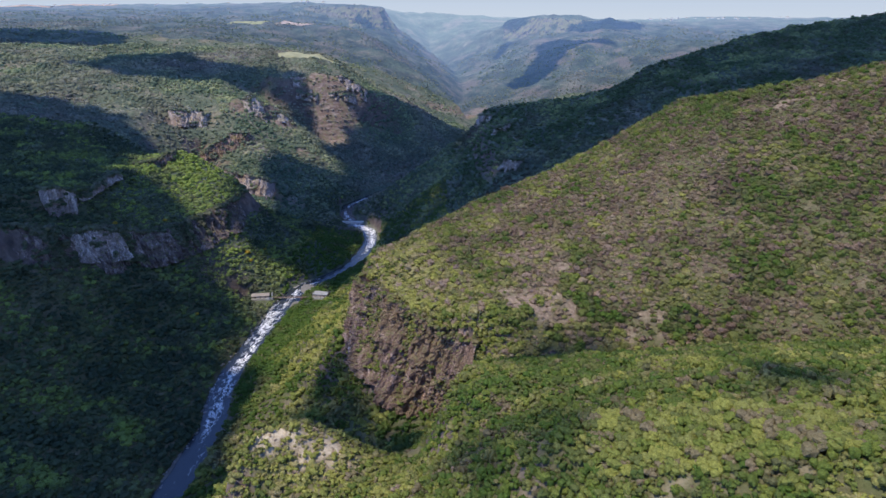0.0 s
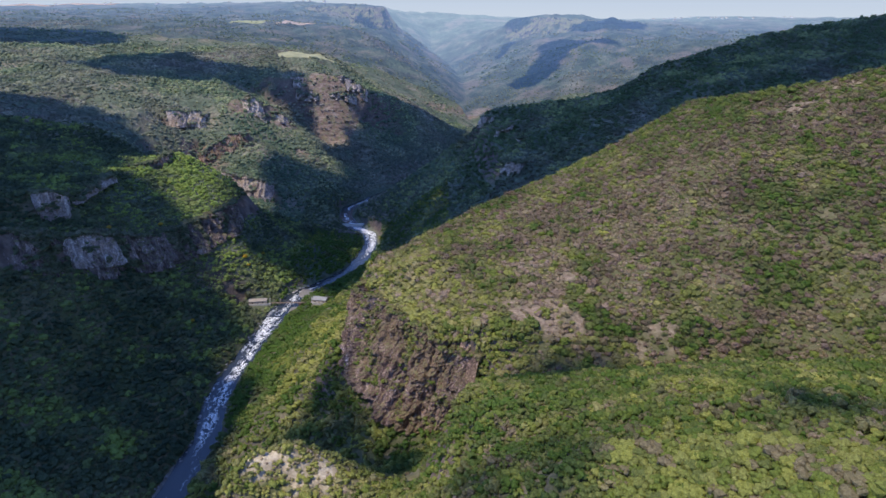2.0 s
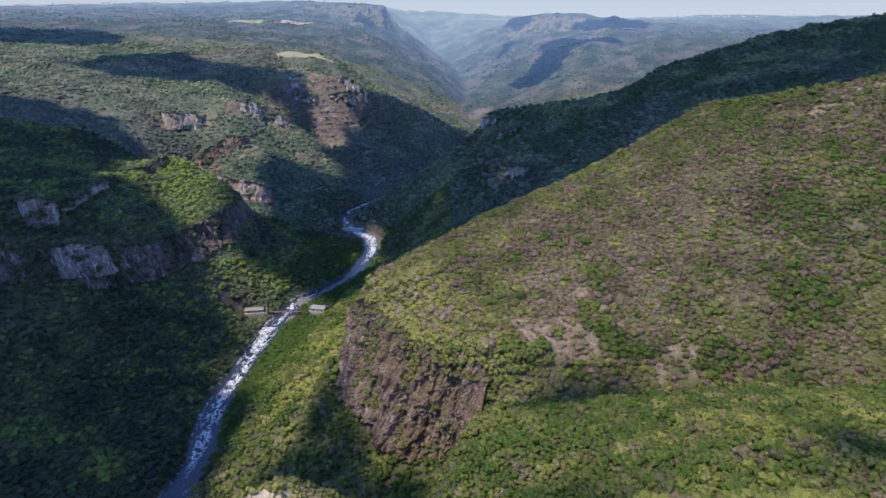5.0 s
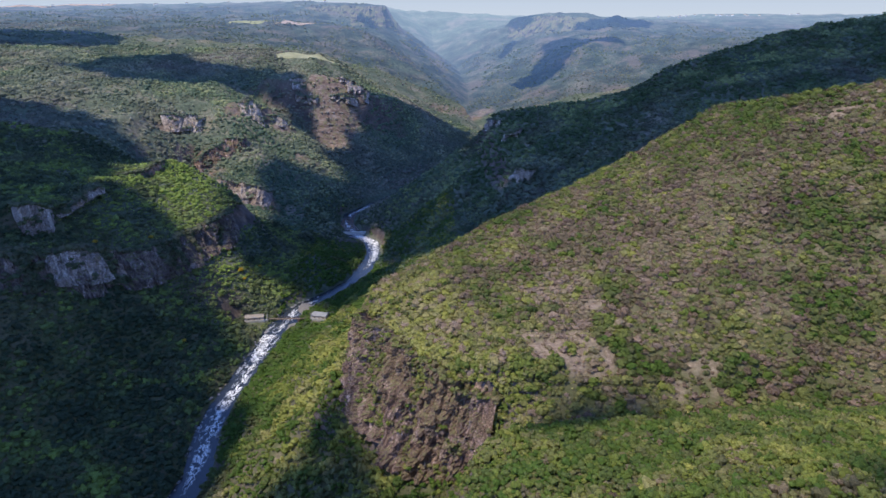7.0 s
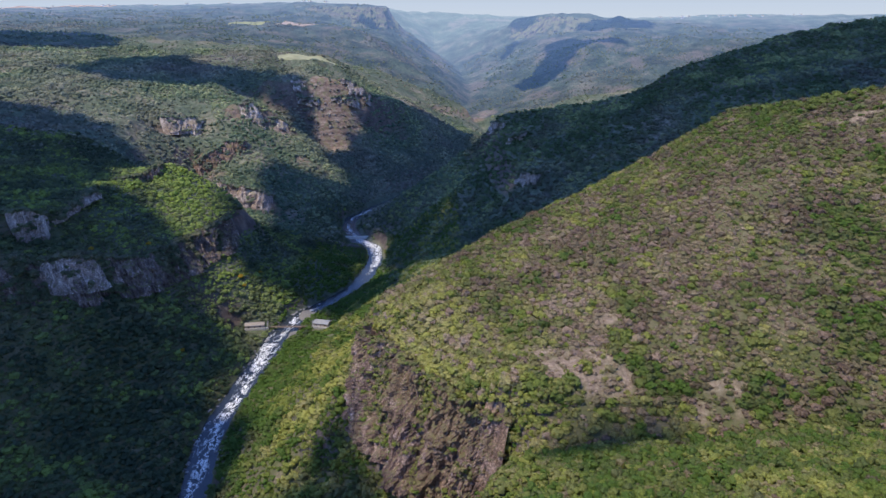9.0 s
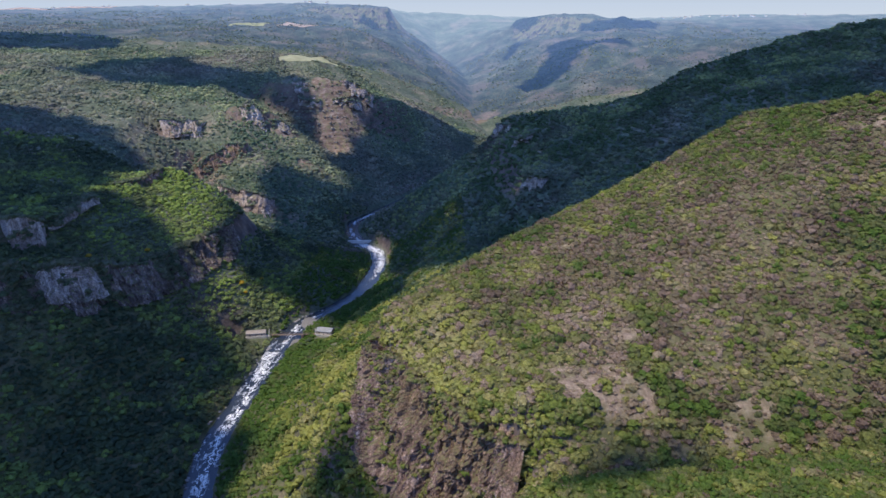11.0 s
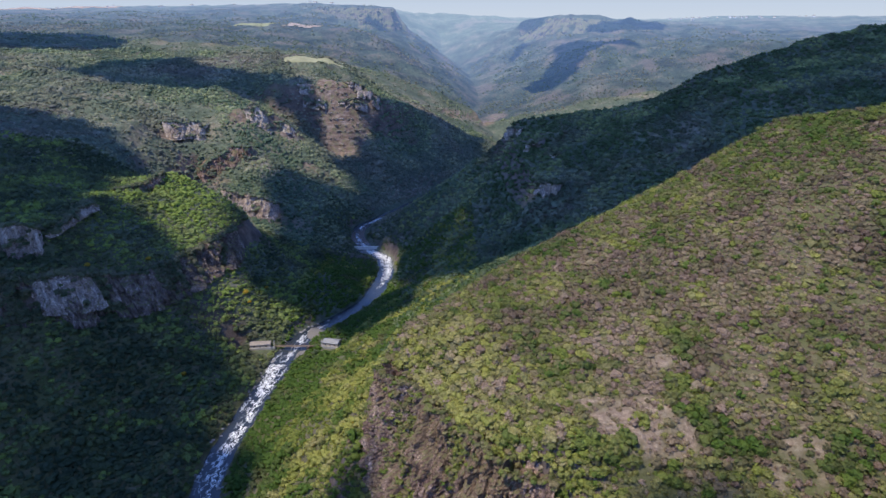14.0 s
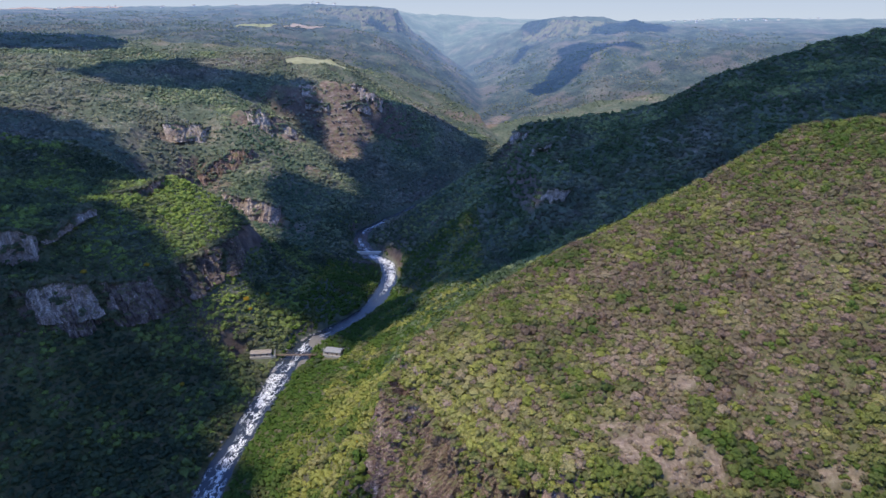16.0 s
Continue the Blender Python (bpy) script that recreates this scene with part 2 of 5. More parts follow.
def river_distance(x, y):
    """Metres from the river's middle line (exact within about 150 m, far off just large)."""
    shape = np.shape(x)
    x, y = np.ravel(x), np.ravel(y)
    out = np.full(x.shape, 1e9)
    for a in range(0, len(river_points) - 1, 25):
        piece = river_points[a:a + 26]
        lo, hi = piece[:, :2].min(0) - 160, piece[:, :2].max(0) + 160
        near = np.nonzero((x > lo[0]) & (x < hi[0]) & (y > lo[1]) & (y < hi[1]))[0]
        if len(near):
            d = np.sqrt(((x[near, None] - piece[None, :, 0]) ** 2 + (y[near, None] - piece[None, :, 1]) ** 2).min(1))
            out[near] = np.minimum(out[near], d)
    return out.reshape(shape)


TALUS = [(-348, 1702), (-320, 1714), (-271, 1718), (-196, 1712), (-216, 1665), (-236, 1630), (-256, 1585), (-282, 1572), (-302, 1592), (-322, 1625), (-338, 1660)]


def inside(x, y, outline):
    """Which places lie inside a closed outline."""
    hit = np.zeros(np.shape(x), bool)
    for (ax, ay), (bx, by) in zip(outline, outline[1:] + outline[:1]):
        if ay != by:
            hit ^= ((ay > y) != (by > y)) & (x < (bx - ax) * (y - ay) / (by - ay) + ax)
    return hit


def exposed(x, y):
    """Where bare ochre rock and scree show on the upper canyon slopes, 0..1."""
    x, y = np.asarray(x, float), np.asarray(y, float)
    out = np.zeros(x.shape)
    near = (x > -650) & (x < -150) & (y > 1100) & (y < 1760)
    if near.any():
        a, b = x[near], y[near]
        u, v = a + 14 * fbm(a, b, 40, 3, 76), b + 14 * fbm(a, b, 40, 3, 77)
        spots = np.maximum.reduce([bump(a, b, -372, 1478, 26, 26), bump(a, b, -300, 1372, 30, 30), bump(a, b, -440, 1228, 18, 40), bump(a, b, -560, 1330, 40, 25),
                                   bump(a, b, -455, 1430, 22, 22), bump(a, b, -345, 1180, 30, 22)])
        out[near] = np.maximum(0.95 * inside(u, v, TALUS), np.clip(spots * 1.8 + 0.9 * fbm(a, b, 22, 3, 78) - 0.6, 0, 1))
    bank = (x > -150) & (x < 250) & (y > 1950) & (y < 2500)
    if bank.any():
        a, b = x[bank], y[bank]
        k = np.clip((b - 2070) / 290, 0, 1)
        off = np.abs(a - (-50 + 180 * k)) / 30
        out[bank] = np.clip(1.4 - off + 0.9 * fbm(a, b, 30, 3, 79), 0, 0.85) * np.clip((b - 2020) / 60, 0, 1) * np.clip((2440 - b) / 60, 0, 1)
    return out


def ground(x, y):
    """Height of the ground."""
    x, y = np.asarray(x, float), np.asarray(y, float)
    u = np.clip((x - X0) / GRID_STEP, 0, sheet.shape[1] - 1.001)
    v = np.clip((y - Y0) / GRID_STEP, 0, sheet.shape[0] - 1.001)
    i, j = u.astype(int), v.astype(int)
    u, v = u - i, v - j
    z = (sheet[j, i] * (1 - u) + sheet[j, i + 1] * u) * (1 - v) + (sheet[j + 1, i] * (1 - u) + sheet[j + 1, i + 1] * u) * v
    d = river_distance(x, y)
    wild = np.clip((d - 20) / 120, 0, 1) * np.clip(0.35 + np.abs(x - 100) / 600 + np.maximum(0, y - 800) / 800, 0, 1)
    far = np.clip((np.hypot(x, y) - 500) / 1500, 0, 1)
    gullies = 1 - 2 * np.abs(fbm(x, y, 190, 3, 5))
    distant = np.clip((y - 2200) / 500, 0, 1)
    z = z + wild * ((1.5 + 8 * far) * (gullies - 0.5) + (1.2 + 4 * far) * fbm(x, y, 60, 4, 11))
    z = z + wild * distant * np.clip((345 - z) / 90, 0.1, 1) * (46 * (0.4 - np.abs(fbm(x, y, 380, 5, 61))) + 7 * fbm(x, y, 90, 3, 62))
    upper = np.clip((y - 980) / 200, 0, 1) * np.clip((2300 - y) / 300, 0, 1) * np.clip((-180 - x) / 80, 0, 1) * wild
    z = z + upper * (9 * (0.5 - np.abs(fbm(x, y, 130, 4, 71))) * 1.6 + 3.5 * fbm(x, y, 34, 3, 72))
    ridge = np.clip((y - 760) / 150, 0, 1) * np.clip((1500 - y) / 200, 0, 1) * np.clip((x + 60) / 80, 0, 1)
    z = z + ridge * (11 * (0.35 - np.abs(fbm(x, y, 120, 3, 73))) + 3 * fbm(x, y, 30, 3, 74))
    z = z + bump(x, y, -128, 545, 42, 130) * (9 * fbm(x, y, 48, 3, 91) - 3 * np.abs(fbm(x, y, 26, 2, 92)))
    out = exposed(x, y)
    step = z / 13 + 0.6 * fbm(x, y, 60, 3, 75)
    part_step = step - np.floor(step)
    z = z + out * 13 * (np.clip(part_step * 2.2 - 0.6, 0, 1) - part_step)
    z = z - 5.5 * bump(x, y, -178, 1126, 18, 22)
    bed = np.clip((d - 9.0) / 12, 0, 1)
    d = np.where(y > 1450, 99.0, d)
    return np.where(d < 40, (z * bed + (-1.6) * (1 - bed)), z) + np.where((d >= 9) & (d < 40), 0.9 * fbm(x, y, 9, 2, 3), 0)


BARE_SLOPE = [(31, 426), (55, 416), (82, 417), (92, 396), (86, 382), (58, 384), (44, 392)]
BARE_STRIP = [(136, 408), (156, 404), (152, 381), (140, 370), (122, 369), (122, 382)]


def soil_bare(x, y):
    """Where the near hill is bare, 0..1."""
    patch = np.maximum.reduce([inside(x + 5 * fbm(x, y, 12, 3, 32), y + 5 * fbm(x, y, 12, 3, 33), BARE_SLOPE), 0.5 * inside(x + 4 * fbm(x, y, 10, 3, 34), y + 4 * fbm(x, y, 10, 3, 35), BARE_STRIP),
                               0.9 * bump(x, y, 82, 441, 13, 5), 0.8 * bump(x, y, -61, 488, 5, 9), bump(x, y, -7, 473, 6, 3), 1.15 * bump(x, y, -93, 296, 20, 13), 1.15 * bump(x, y, -72, 287, 17, 12), 0.7 * bump(x, y, 95, 369, 12, 4),
                               bump(x, y, 312, 590, 20, 10), bump(x, y, 303, 624, 26, 7), 0.7 * bump(x, y, 350, 600, 40, 12)])
    return np.clip(patch * 1.5 + 1.5 * fbm(x, y, 7, 4, 31) - 0.5, 0, 1)


# ---- materials ----------------------------------------------------------------


class Nodes:
    """Short hand for a node material."""

    def __init__(self, name, roughness=0.9):
        self.material = bpy.data.materials.new(name)
        self.material.use_nodes = True
        self.tree = self.material.node_tree
        self.shader = self.tree.nodes["Principled BSDF"]
        self.shader.inputs["Roughness"].default_value = roughness
        self.shader.inputs["Specular IOR Level"].default_value = 0.25
        self.place = self.tree.nodes.new("ShaderNodeNewGeometry").outputs["Position"]

    def put(self, value, socket):
        if isinstance(value, bpy.types.NodeSocket):
            self.tree.links.new(value, socket)
        elif value is not None:
            socket.default_value = value

    def noise(self, size, detail=4.0, rough=0.6, place=None, squash=None):
        node = self.tree.nodes.new("ShaderNodeTexNoise")
        node.inputs["Scale"].default_value, node.inputs["Detail"].default_value = 1.0 / size, detail
        node.inputs["Roughness"].default_value = rough
        place = place or self.place
        if squash:
            m = self.tree.nodes.new("ShaderNodeMapping")
            m.inputs["Scale"].default_value = squash
            self.put(place, m.inputs["Vector"])
            place = m.outputs["Vector"]
        self.put(place, node.inputs["Vector"])
        return node.outputs["Fac"]

    def cells(self, size, feature="F1"):
        node = self.tree.nodes.new("ShaderNodeTexVoronoi")
        node.feature = feature
        node.inputs["Scale"].default_value = 1.0 / size
        self.put(self.place, node.inputs["Vector"])
        return node.outputs["Distance"], node.outputs["Color"]

    def ramp(self, value, *stops):
        node = self.tree.nodes.new("ShaderNodeValToRGB")
        while len(node.color_ramp.elements) < len(stops):
            node.color_ramp.elements.new(0.5)
        for e, (at, colour) in zip(node.color_ramp.elements, stops):
            e.position = at
            e.color = (*colour, 1) if isinstance(colour, tuple) else (colour, colour, colour, 1)
        self.put(value, node.inputs["Fac"])
        return node.outputs["Color"]

    def mix(self, value, a, b, how="MIX"):
        node = self.tree.nodes.new("ShaderNodeMix")
        node.data_type, node.blend_type = "RGBA", how
        self.put(value, node.inputs["Factor"])
        self.put((*a, 1) if isinstance(a, tuple) else a, node.inputs[6])
        self.put((*b, 1) if isinstance(b, tuple) else b, node.inputs[7])
        return node.outputs[2]

    def maths(self, how, a, b=None):
        node = self.tree.nodes.new("ShaderNodeMath")
        node.operation = how
        self.put(a, node.inputs[0])
        self.put(b, node.inputs[1])
        return node.outputs[0]

    def attribute(self, name):
        node = self.tree.nodes.new("ShaderNodeAttribute")
        node.attribute_name = name
        return node.outputs["Fac"]

    def upright(self):
        """How far the surface faces up, 0..1."""
        node = self.tree.nodes.new("ShaderNodeSeparateXYZ")
        self.put(self.tree.nodes.new("ShaderNodeNewGeometry").outputs["Normal"], node.inputs[0])
        return node.outputs["Z"]

    def part_of_place(self, axis):
        node = self.tree.nodes.new("ShaderNodeSeparateXYZ")
        self.put(self.place, node.inputs[0])
        return node.outputs[axis]

    def relief(self, value, height, strength=1.0):
        node = self.tree.nodes.new("ShaderNodeBump")
        node.inputs["Distance"].default_value, node.inputs["Strength"].default_value = height, strength
        self.put(value, node.inputs["Height"])
        self.put(node.outputs["Normal"], self.shader.inputs["Normal"])

    def colour(self, value):
        self.put((*value, 1) if isinstance(value, tuple) else value, self.shader.inputs["Base Color"])
        return self.material


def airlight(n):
    """Haze of the far backdrop, painted onto its surfaces as emission that grows with Y."""
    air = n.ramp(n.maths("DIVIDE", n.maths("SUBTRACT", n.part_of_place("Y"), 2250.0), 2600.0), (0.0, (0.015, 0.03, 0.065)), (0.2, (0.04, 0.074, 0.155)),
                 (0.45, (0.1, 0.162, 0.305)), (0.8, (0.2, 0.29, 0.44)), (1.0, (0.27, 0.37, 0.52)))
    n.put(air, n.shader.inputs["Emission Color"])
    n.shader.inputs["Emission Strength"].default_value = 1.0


def ground_material(name, far=False):
    """Scrub: dry soil and litter between plants, woodland where it stays far off, bare rock where steep."""
    n = Nodes(name)
    soil = n.ramp(n.noise(3.0, 6), (0.3, (0.11, 0.08, 0.055)), (0.5, (0.2, 0.145, 0.105)), (0.75, (0.36, 0.28, 0.22)))
    grass = n.ramp(n.noise(1.5, 5), (0.3, (0.06, 0.07, 0.022)), (0.7, (0.16, 0.15, 0.06)))
    near = n.mix(n.ramp(n.noise(18.0, 4), (0.42, 0.0), (0.6, 1.0)), soil, grass)
    near = n.mix(n.attribute("bare"), n.mix(0.7, near, (0.08, 0.09, 0.034)), n.ramp(n.noise(2.5, 6, 0.7), (0.3, (0.13, 0.095, 0.07)), (0.5, (0.23, 0.17, 0.128)), (0.7, (0.4, 0.32, 0.245))))
    ash = n.ramp(n.noise(2.0, 6, 0.7), (0.3, (0.3, 0.245, 0.17)), (0.5, (0.46, 0.385, 0.28)), (0.7, (0.6, 0.52, 0.4)))
    spur = n.ramp(n.maths("DIVIDE", n.part_of_place("Y"), 2000.0), (0.155, 1.0), (0.165, 0.0))
    near = n.mix(n.maths("MULTIPLY", n.attribute("bare"), spur), near, ash)
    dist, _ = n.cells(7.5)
    # blue raised in the woodland colours to carry some haze
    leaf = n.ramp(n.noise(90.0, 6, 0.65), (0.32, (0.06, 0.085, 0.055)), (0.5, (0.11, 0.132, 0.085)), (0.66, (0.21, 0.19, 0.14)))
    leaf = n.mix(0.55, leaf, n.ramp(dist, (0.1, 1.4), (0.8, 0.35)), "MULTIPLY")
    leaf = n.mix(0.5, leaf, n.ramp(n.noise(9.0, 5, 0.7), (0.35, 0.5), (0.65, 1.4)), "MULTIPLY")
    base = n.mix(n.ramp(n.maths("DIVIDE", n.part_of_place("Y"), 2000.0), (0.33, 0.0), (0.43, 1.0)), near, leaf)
    rock = n.ramp(n.noise(16.0, 6, 0.7, squash=(1, 1, 0.35)), (0.3, (0.05, 0.04, 0.036)), (0.5, (0.12, 0.09, 0.075)), (0.72, (0.23, 0.18, 0.14)))
    steep = n.ramp(n.maths("ADD", n.upright(), n.maths("MULTIPLY", n.noise(40, 5, 0.7), 0.3)), (0.76, 1.0), (0.9, 0.0))
    scree = n.ramp(n.noise(9.0, 6, 0.7, squash=(0.5, 0.5, 1.6)), (0.3, (0.08, 0.055, 0.042)), (0.48, (0.18, 0.125, 0.1)), (0.62, (0.28, 0.215, 0.175)), (0.75, (0.42, 0.36, 0.31)))
    scree = n.mix(n.ramp(n.noise(14.0, 5, 0.7), (0.5, 0.0), (0.6, 0.75)), scree, (0.17, 0.165, 0.085))
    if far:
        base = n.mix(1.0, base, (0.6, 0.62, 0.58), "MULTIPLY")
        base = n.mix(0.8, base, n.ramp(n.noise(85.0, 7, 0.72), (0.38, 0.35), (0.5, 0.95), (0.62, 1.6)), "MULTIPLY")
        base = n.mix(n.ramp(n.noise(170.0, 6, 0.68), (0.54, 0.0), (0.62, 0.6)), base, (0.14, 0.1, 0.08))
    n.relief(n.maths("ADD", n.maths("MULTIPLY", dist, -0.8), n.noise(2.5, 4)), 3.5 if far else 1.5)
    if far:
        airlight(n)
    return n.colour(n.mix(n.attribute("rock"), n.mix(steep, base, rock), scree))


def leaf_material(name, greens, dries, far=False):
    """Leaves, some of whose light comes through them."""
    n = Nodes(name, 0.75)
    tone, dry = n.attribute("tone"), n.attribute("dry")
    green = n.ramp(tone, (0.0, greens[0]), (0.5, greens[1]), (1.0, greens[2]))
    brown = n.ramp(tone, (0.0, dries[0]), (0.5, dries[1]), (1.0, dries[2]))
    colour = n.mix(dry, green, brown)
    colour = n.mix(0.75, colour, n.ramp(n.noise(0.8, 5, 0.75), (0.32, 0.42), (0.5, 1.0), (0.68, 1.7)), "MULTIPLY")
    n.relief(n.noise(0.45, 3, 0.7), 0.3)
    through_leaf = n.tree.nodes.new("ShaderNodeBsdfTranslucent")
    both = n.tree.nodes.new("ShaderNodeMixShader")
    n.put(colour, through_leaf.inputs["Color"])
    both.inputs[0].default_value = 0.35
    n.put(n.shader.outputs[0], both.inputs[1])
    n.put(through_leaf.outputs[0], both.inputs[2])
    n.put(both.outputs[0], n.tree.nodes["Material Output"].inputs["Surface"])
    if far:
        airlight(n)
    return n.colour(colour)


def rock_material(name, dark, mid, light, stain, far=False):
    n = Nodes(name, 0.92)
    streak = n.noise(5.0, 6, 0.7, squash=(1, 1, 0.22))
    stone = n.ramp(streak, (0.28, dark), (0.5, mid), (0.74, light))
    stone = n.mix(n.ramp(n.noise(30.0, 4), (0.46, 0.0), (0.6, 0.8)), stone, stain)
    stone = n.mix(0.7, stone, n.ramp(n.noise(1.3, 6, 0.75), (0.36, 0.25), (0.5, 0.9), (0.63, 2.1)), "MULTIPLY")
    stone = n.mix(n.ramp(n.maths("ADD", n.upright(), n.maths("MULTIPLY", n.noise(4, 4), 0.3)), (0.8, 0.0), (1.0, 0.85)), stone, (0.13, 0.12, 0.055))
    n.relief(n.noise(1.8, 6, 0.7, squash=(1, 1, 0.4)), 1.6)
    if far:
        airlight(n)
    return n.colour(stone)


def plain_material(name, a, b, size, roughness=0.9, height=0.05):
    n = Nodes(name, roughness)
    n.relief(n.noise(size * 0.4, 4), height)
    return n.colour(n.ramp(n.noise(size, 5), (0.3, a), (0.7, b)))


def water_material():
    """Dark river with a lace of foam that follows the flow."""
    n = Nodes("river_water", 0.2)
    n.shader.inputs["Specular IOR Level"].default_value = 0.5
    flow = n.tree.nodes.new("ShaderNodeUVMap").outputs["UV"]
    bend = n.tree.nodes.new("ShaderNodeTexNoise")
    bend.inputs["Scale"].default_value, bend.inputs["Detail"].default_value = 0.16, 3.0
    n.put(flow, bend.inputs["Vector"])
    shift = n.tree.nodes.new("ShaderNodeVectorMath")
    shift.operation = "MULTIPLY_ADD"
    n.put(bend.outputs["Color"], shift.inputs[0])
    shift.inputs[1].default_value = (7.0, 9.0, 0.0)
    n.put(flow, shift.inputs[2])
    curl = shift.outputs[0]

    def lace(size, thin, thick):
        k = n.maths("ABSOLUTE", n.maths("SUBTRACT", n.noise(size, 4, 0.62, curl, (1.0, 0.42, 1)), 0.5))
        return n.ramp(k, (thin, 1.0), (thick, 0.0))

    body = n.noise(11.0, 3, 0.55, curl, (1.0, 0.16, 1))
    where = n.maths("ADD", body, n.maths("MULTIPLY", n.maths("SUBTRACT", n.attribute("white"), 0.62), 0.5))
    web = n.maths("MAXIMUM", n.maths("MULTIPLY", lace(6.0, 0.014, 0.04), n.ramp(where, (0.4, 0.0), (0.54, 1.0))),
                  n.maths("MULTIPLY", lace(2.6, 0.016, 0.05), n.ramp(where, (0.58, 0.0), (0.75, 1.0))))
    foam = n.maths("MAXIMUM", web, n.ramp(where, (0.9, 0.0), (1.15, 0.8)))
    n.put(n.ramp(foam, (0.0, 0.18), (0.6, 0.85)), n.shader.inputs["Roughness"])
    n.relief(n.maths("ADD", n.noise(1.6, 4, 0.6, curl, (1.0, 0.6, 1)), foam), 0.3)
    return n.colour(n.mix(foam, (0.03, 0.037, 0.045), (0.9, 0.89, 0.87)))


def cloud_material():
    n = Nodes("cloud_white", 1.0)
    n.relief(n.noise(40, 5), 12)
    return n.colour((0.9, 0.9, 0.9))


GROUND = ground_material("scrubland")
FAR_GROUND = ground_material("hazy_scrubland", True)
SHRUB = leaf_material("shrub_leaves", ((0.078, 0.134, 0.022), (0.175, 0.208, 0.042), (0.322, 0.322, 0.08)),
                      ((0.155, 0.107, 0.08), (0.26, 0.185, 0.14), (0.36, 0.27, 0.205)))
TREE = leaf_material("tree_leaves", ((0.055, 0.08, 0.043), (0.1, 0.13, 0.06), (0.25, 0.325, 0.075)),
                     ((0.14, 0.13, 0.09), (0.2, 0.185, 0.125), (0.28, 0.26, 0.18)))
# mid-distance scrub, its leaf colours paler and bluer to carry the air's haze
SCRUB = leaf_material("hazed_scrub", ((0.098, 0.148, 0.092), (0.19, 0.24, 0.13), (0.33, 0.36, 0.185)),
                      ((0.16, 0.145, 0.125), (0.235, 0.21, 0.175), (0.33, 0.295, 0.25)))
# paler than TREE: haze over the shaded ridge is put into the leaf colour
RIDGE_TREE = leaf_material("haze_paled_leaves", ((0.075, 0.118, 0.052), (0.155, 0.2, 0.092), (0.3, 0.335, 0.14)),
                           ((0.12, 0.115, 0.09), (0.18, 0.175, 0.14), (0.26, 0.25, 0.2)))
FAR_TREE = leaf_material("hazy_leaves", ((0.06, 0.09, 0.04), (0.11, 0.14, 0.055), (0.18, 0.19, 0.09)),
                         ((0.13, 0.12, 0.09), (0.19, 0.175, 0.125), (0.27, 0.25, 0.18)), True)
ROCK = rock_material("basalt", (0.045, 0.03, 0.026), (0.185, 0.12, 0.097), (0.52, 0.385, 0.32), (0.17, 0.115, 0.07))
CLIFF_ROCK = rock_material("purple_basalt", (0.045, 0.034, 0.032), (0.17, 0.128, 0.113), (0.47, 0.38, 0.335), (0.085, 0.064, 0.055))
GREY_ROCK = rock_material("grey_slab", (0.1, 0.08, 0.07), (0.3, 0.245, 0.215), (0.56, 0.48, 0.43), (0.2, 0.145, 0.12))
PALE_ROCK = rock_material("rhyolite", (0.12, 0.092, 0.085), (0.36, 0.29, 0.255), (0.66, 0.58, 0.52), (0.24, 0.175, 0.145))
LEDGE_ROCK = rock_material("bleached_ledge", (0.15, 0.12, 0.105), (0.38, 0.32, 0.28), (0.68, 0.6, 0.54), (0.26, 0.2, 0.16))
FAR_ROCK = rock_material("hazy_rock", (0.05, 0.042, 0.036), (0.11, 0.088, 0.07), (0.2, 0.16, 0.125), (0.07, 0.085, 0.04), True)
WATER = water_material()
CLOUD = cloud_material()

# ---- ground --------------------------------------------------------------------


def mesh_from(name, verts, faces, material, smooth=False, attributes=None):
    """A mesh out of arrays; faces all have the same number of corners."""
    verts, faces = np.asarray(verts, np.float32), np.asarray(faces, np.int32)
    mesh = bpy.data.meshes.new(name)
    n, k = faces.shape
    mesh.vertices.add(len(verts))
    mesh.vertices.foreach_set("co", verts.ravel())
    mesh.loops.add(n * k)
    mesh.loops.foreach_set("vertex_index", faces.ravel())
    mesh.polygons.add(n)
    mesh.polygons.foreach_set("loop_start", np.arange(0, n * k, k, dtype=np.int32))
    mesh.polygons.foreach_set("loop_total", np.full(n, k, np.int32))
    mesh.polygons.foreach_set("use_smooth", np.full(n, smooth))
    for key, values in (attributes or {}).items():
        mesh.attributes.new(key, "FLOAT", "POINT").data.foreach_set("value", np.asarray(values, np.float32))
    mesh.update(calc_edges=True)
    mesh.materials.append(material)
    return mesh


def sheet_faces(rows, columns):
    a = (np.arange(rows - 1)[:, None] * columns + np.arange(columns - 1)[None, :]).ravel()
    return np.stack([a, a + 1, a + columns + 1, a + columns], 1)


def graded(start, stops):
    """Numbers from start on; stops: (up to, step at the beginning, step at the end)."""
    out = [start]
    for end, s0, s1 in stops:
        begin = out[-1]
        while out[-1] < end:
            k = (out[-1] - begin) / (end - begin)
            out.append(min(end, out[-1] + s0 + (s1 - s0) * k))
    return np.array(out)


gx = graded(X0, [(-650, 60, 8), (-450, 7, 5.5), (350, 5.5, 5.5), (900, 7, 15), (X1, 18, 60)])
gy = graded(Y0, [(120, 40, 6), (700, 5, 5), (1300, 6, 6), (1800, 6, 6), (2800, 8, 16), (Y1, 18, 28)])
SPLIT = int(np.searchsorted(gy, 2300))
mx, my = np.meshgrid(gx, gy)
mz = ground(mx, my)
points = np.stack([mx, my, mz], -1)
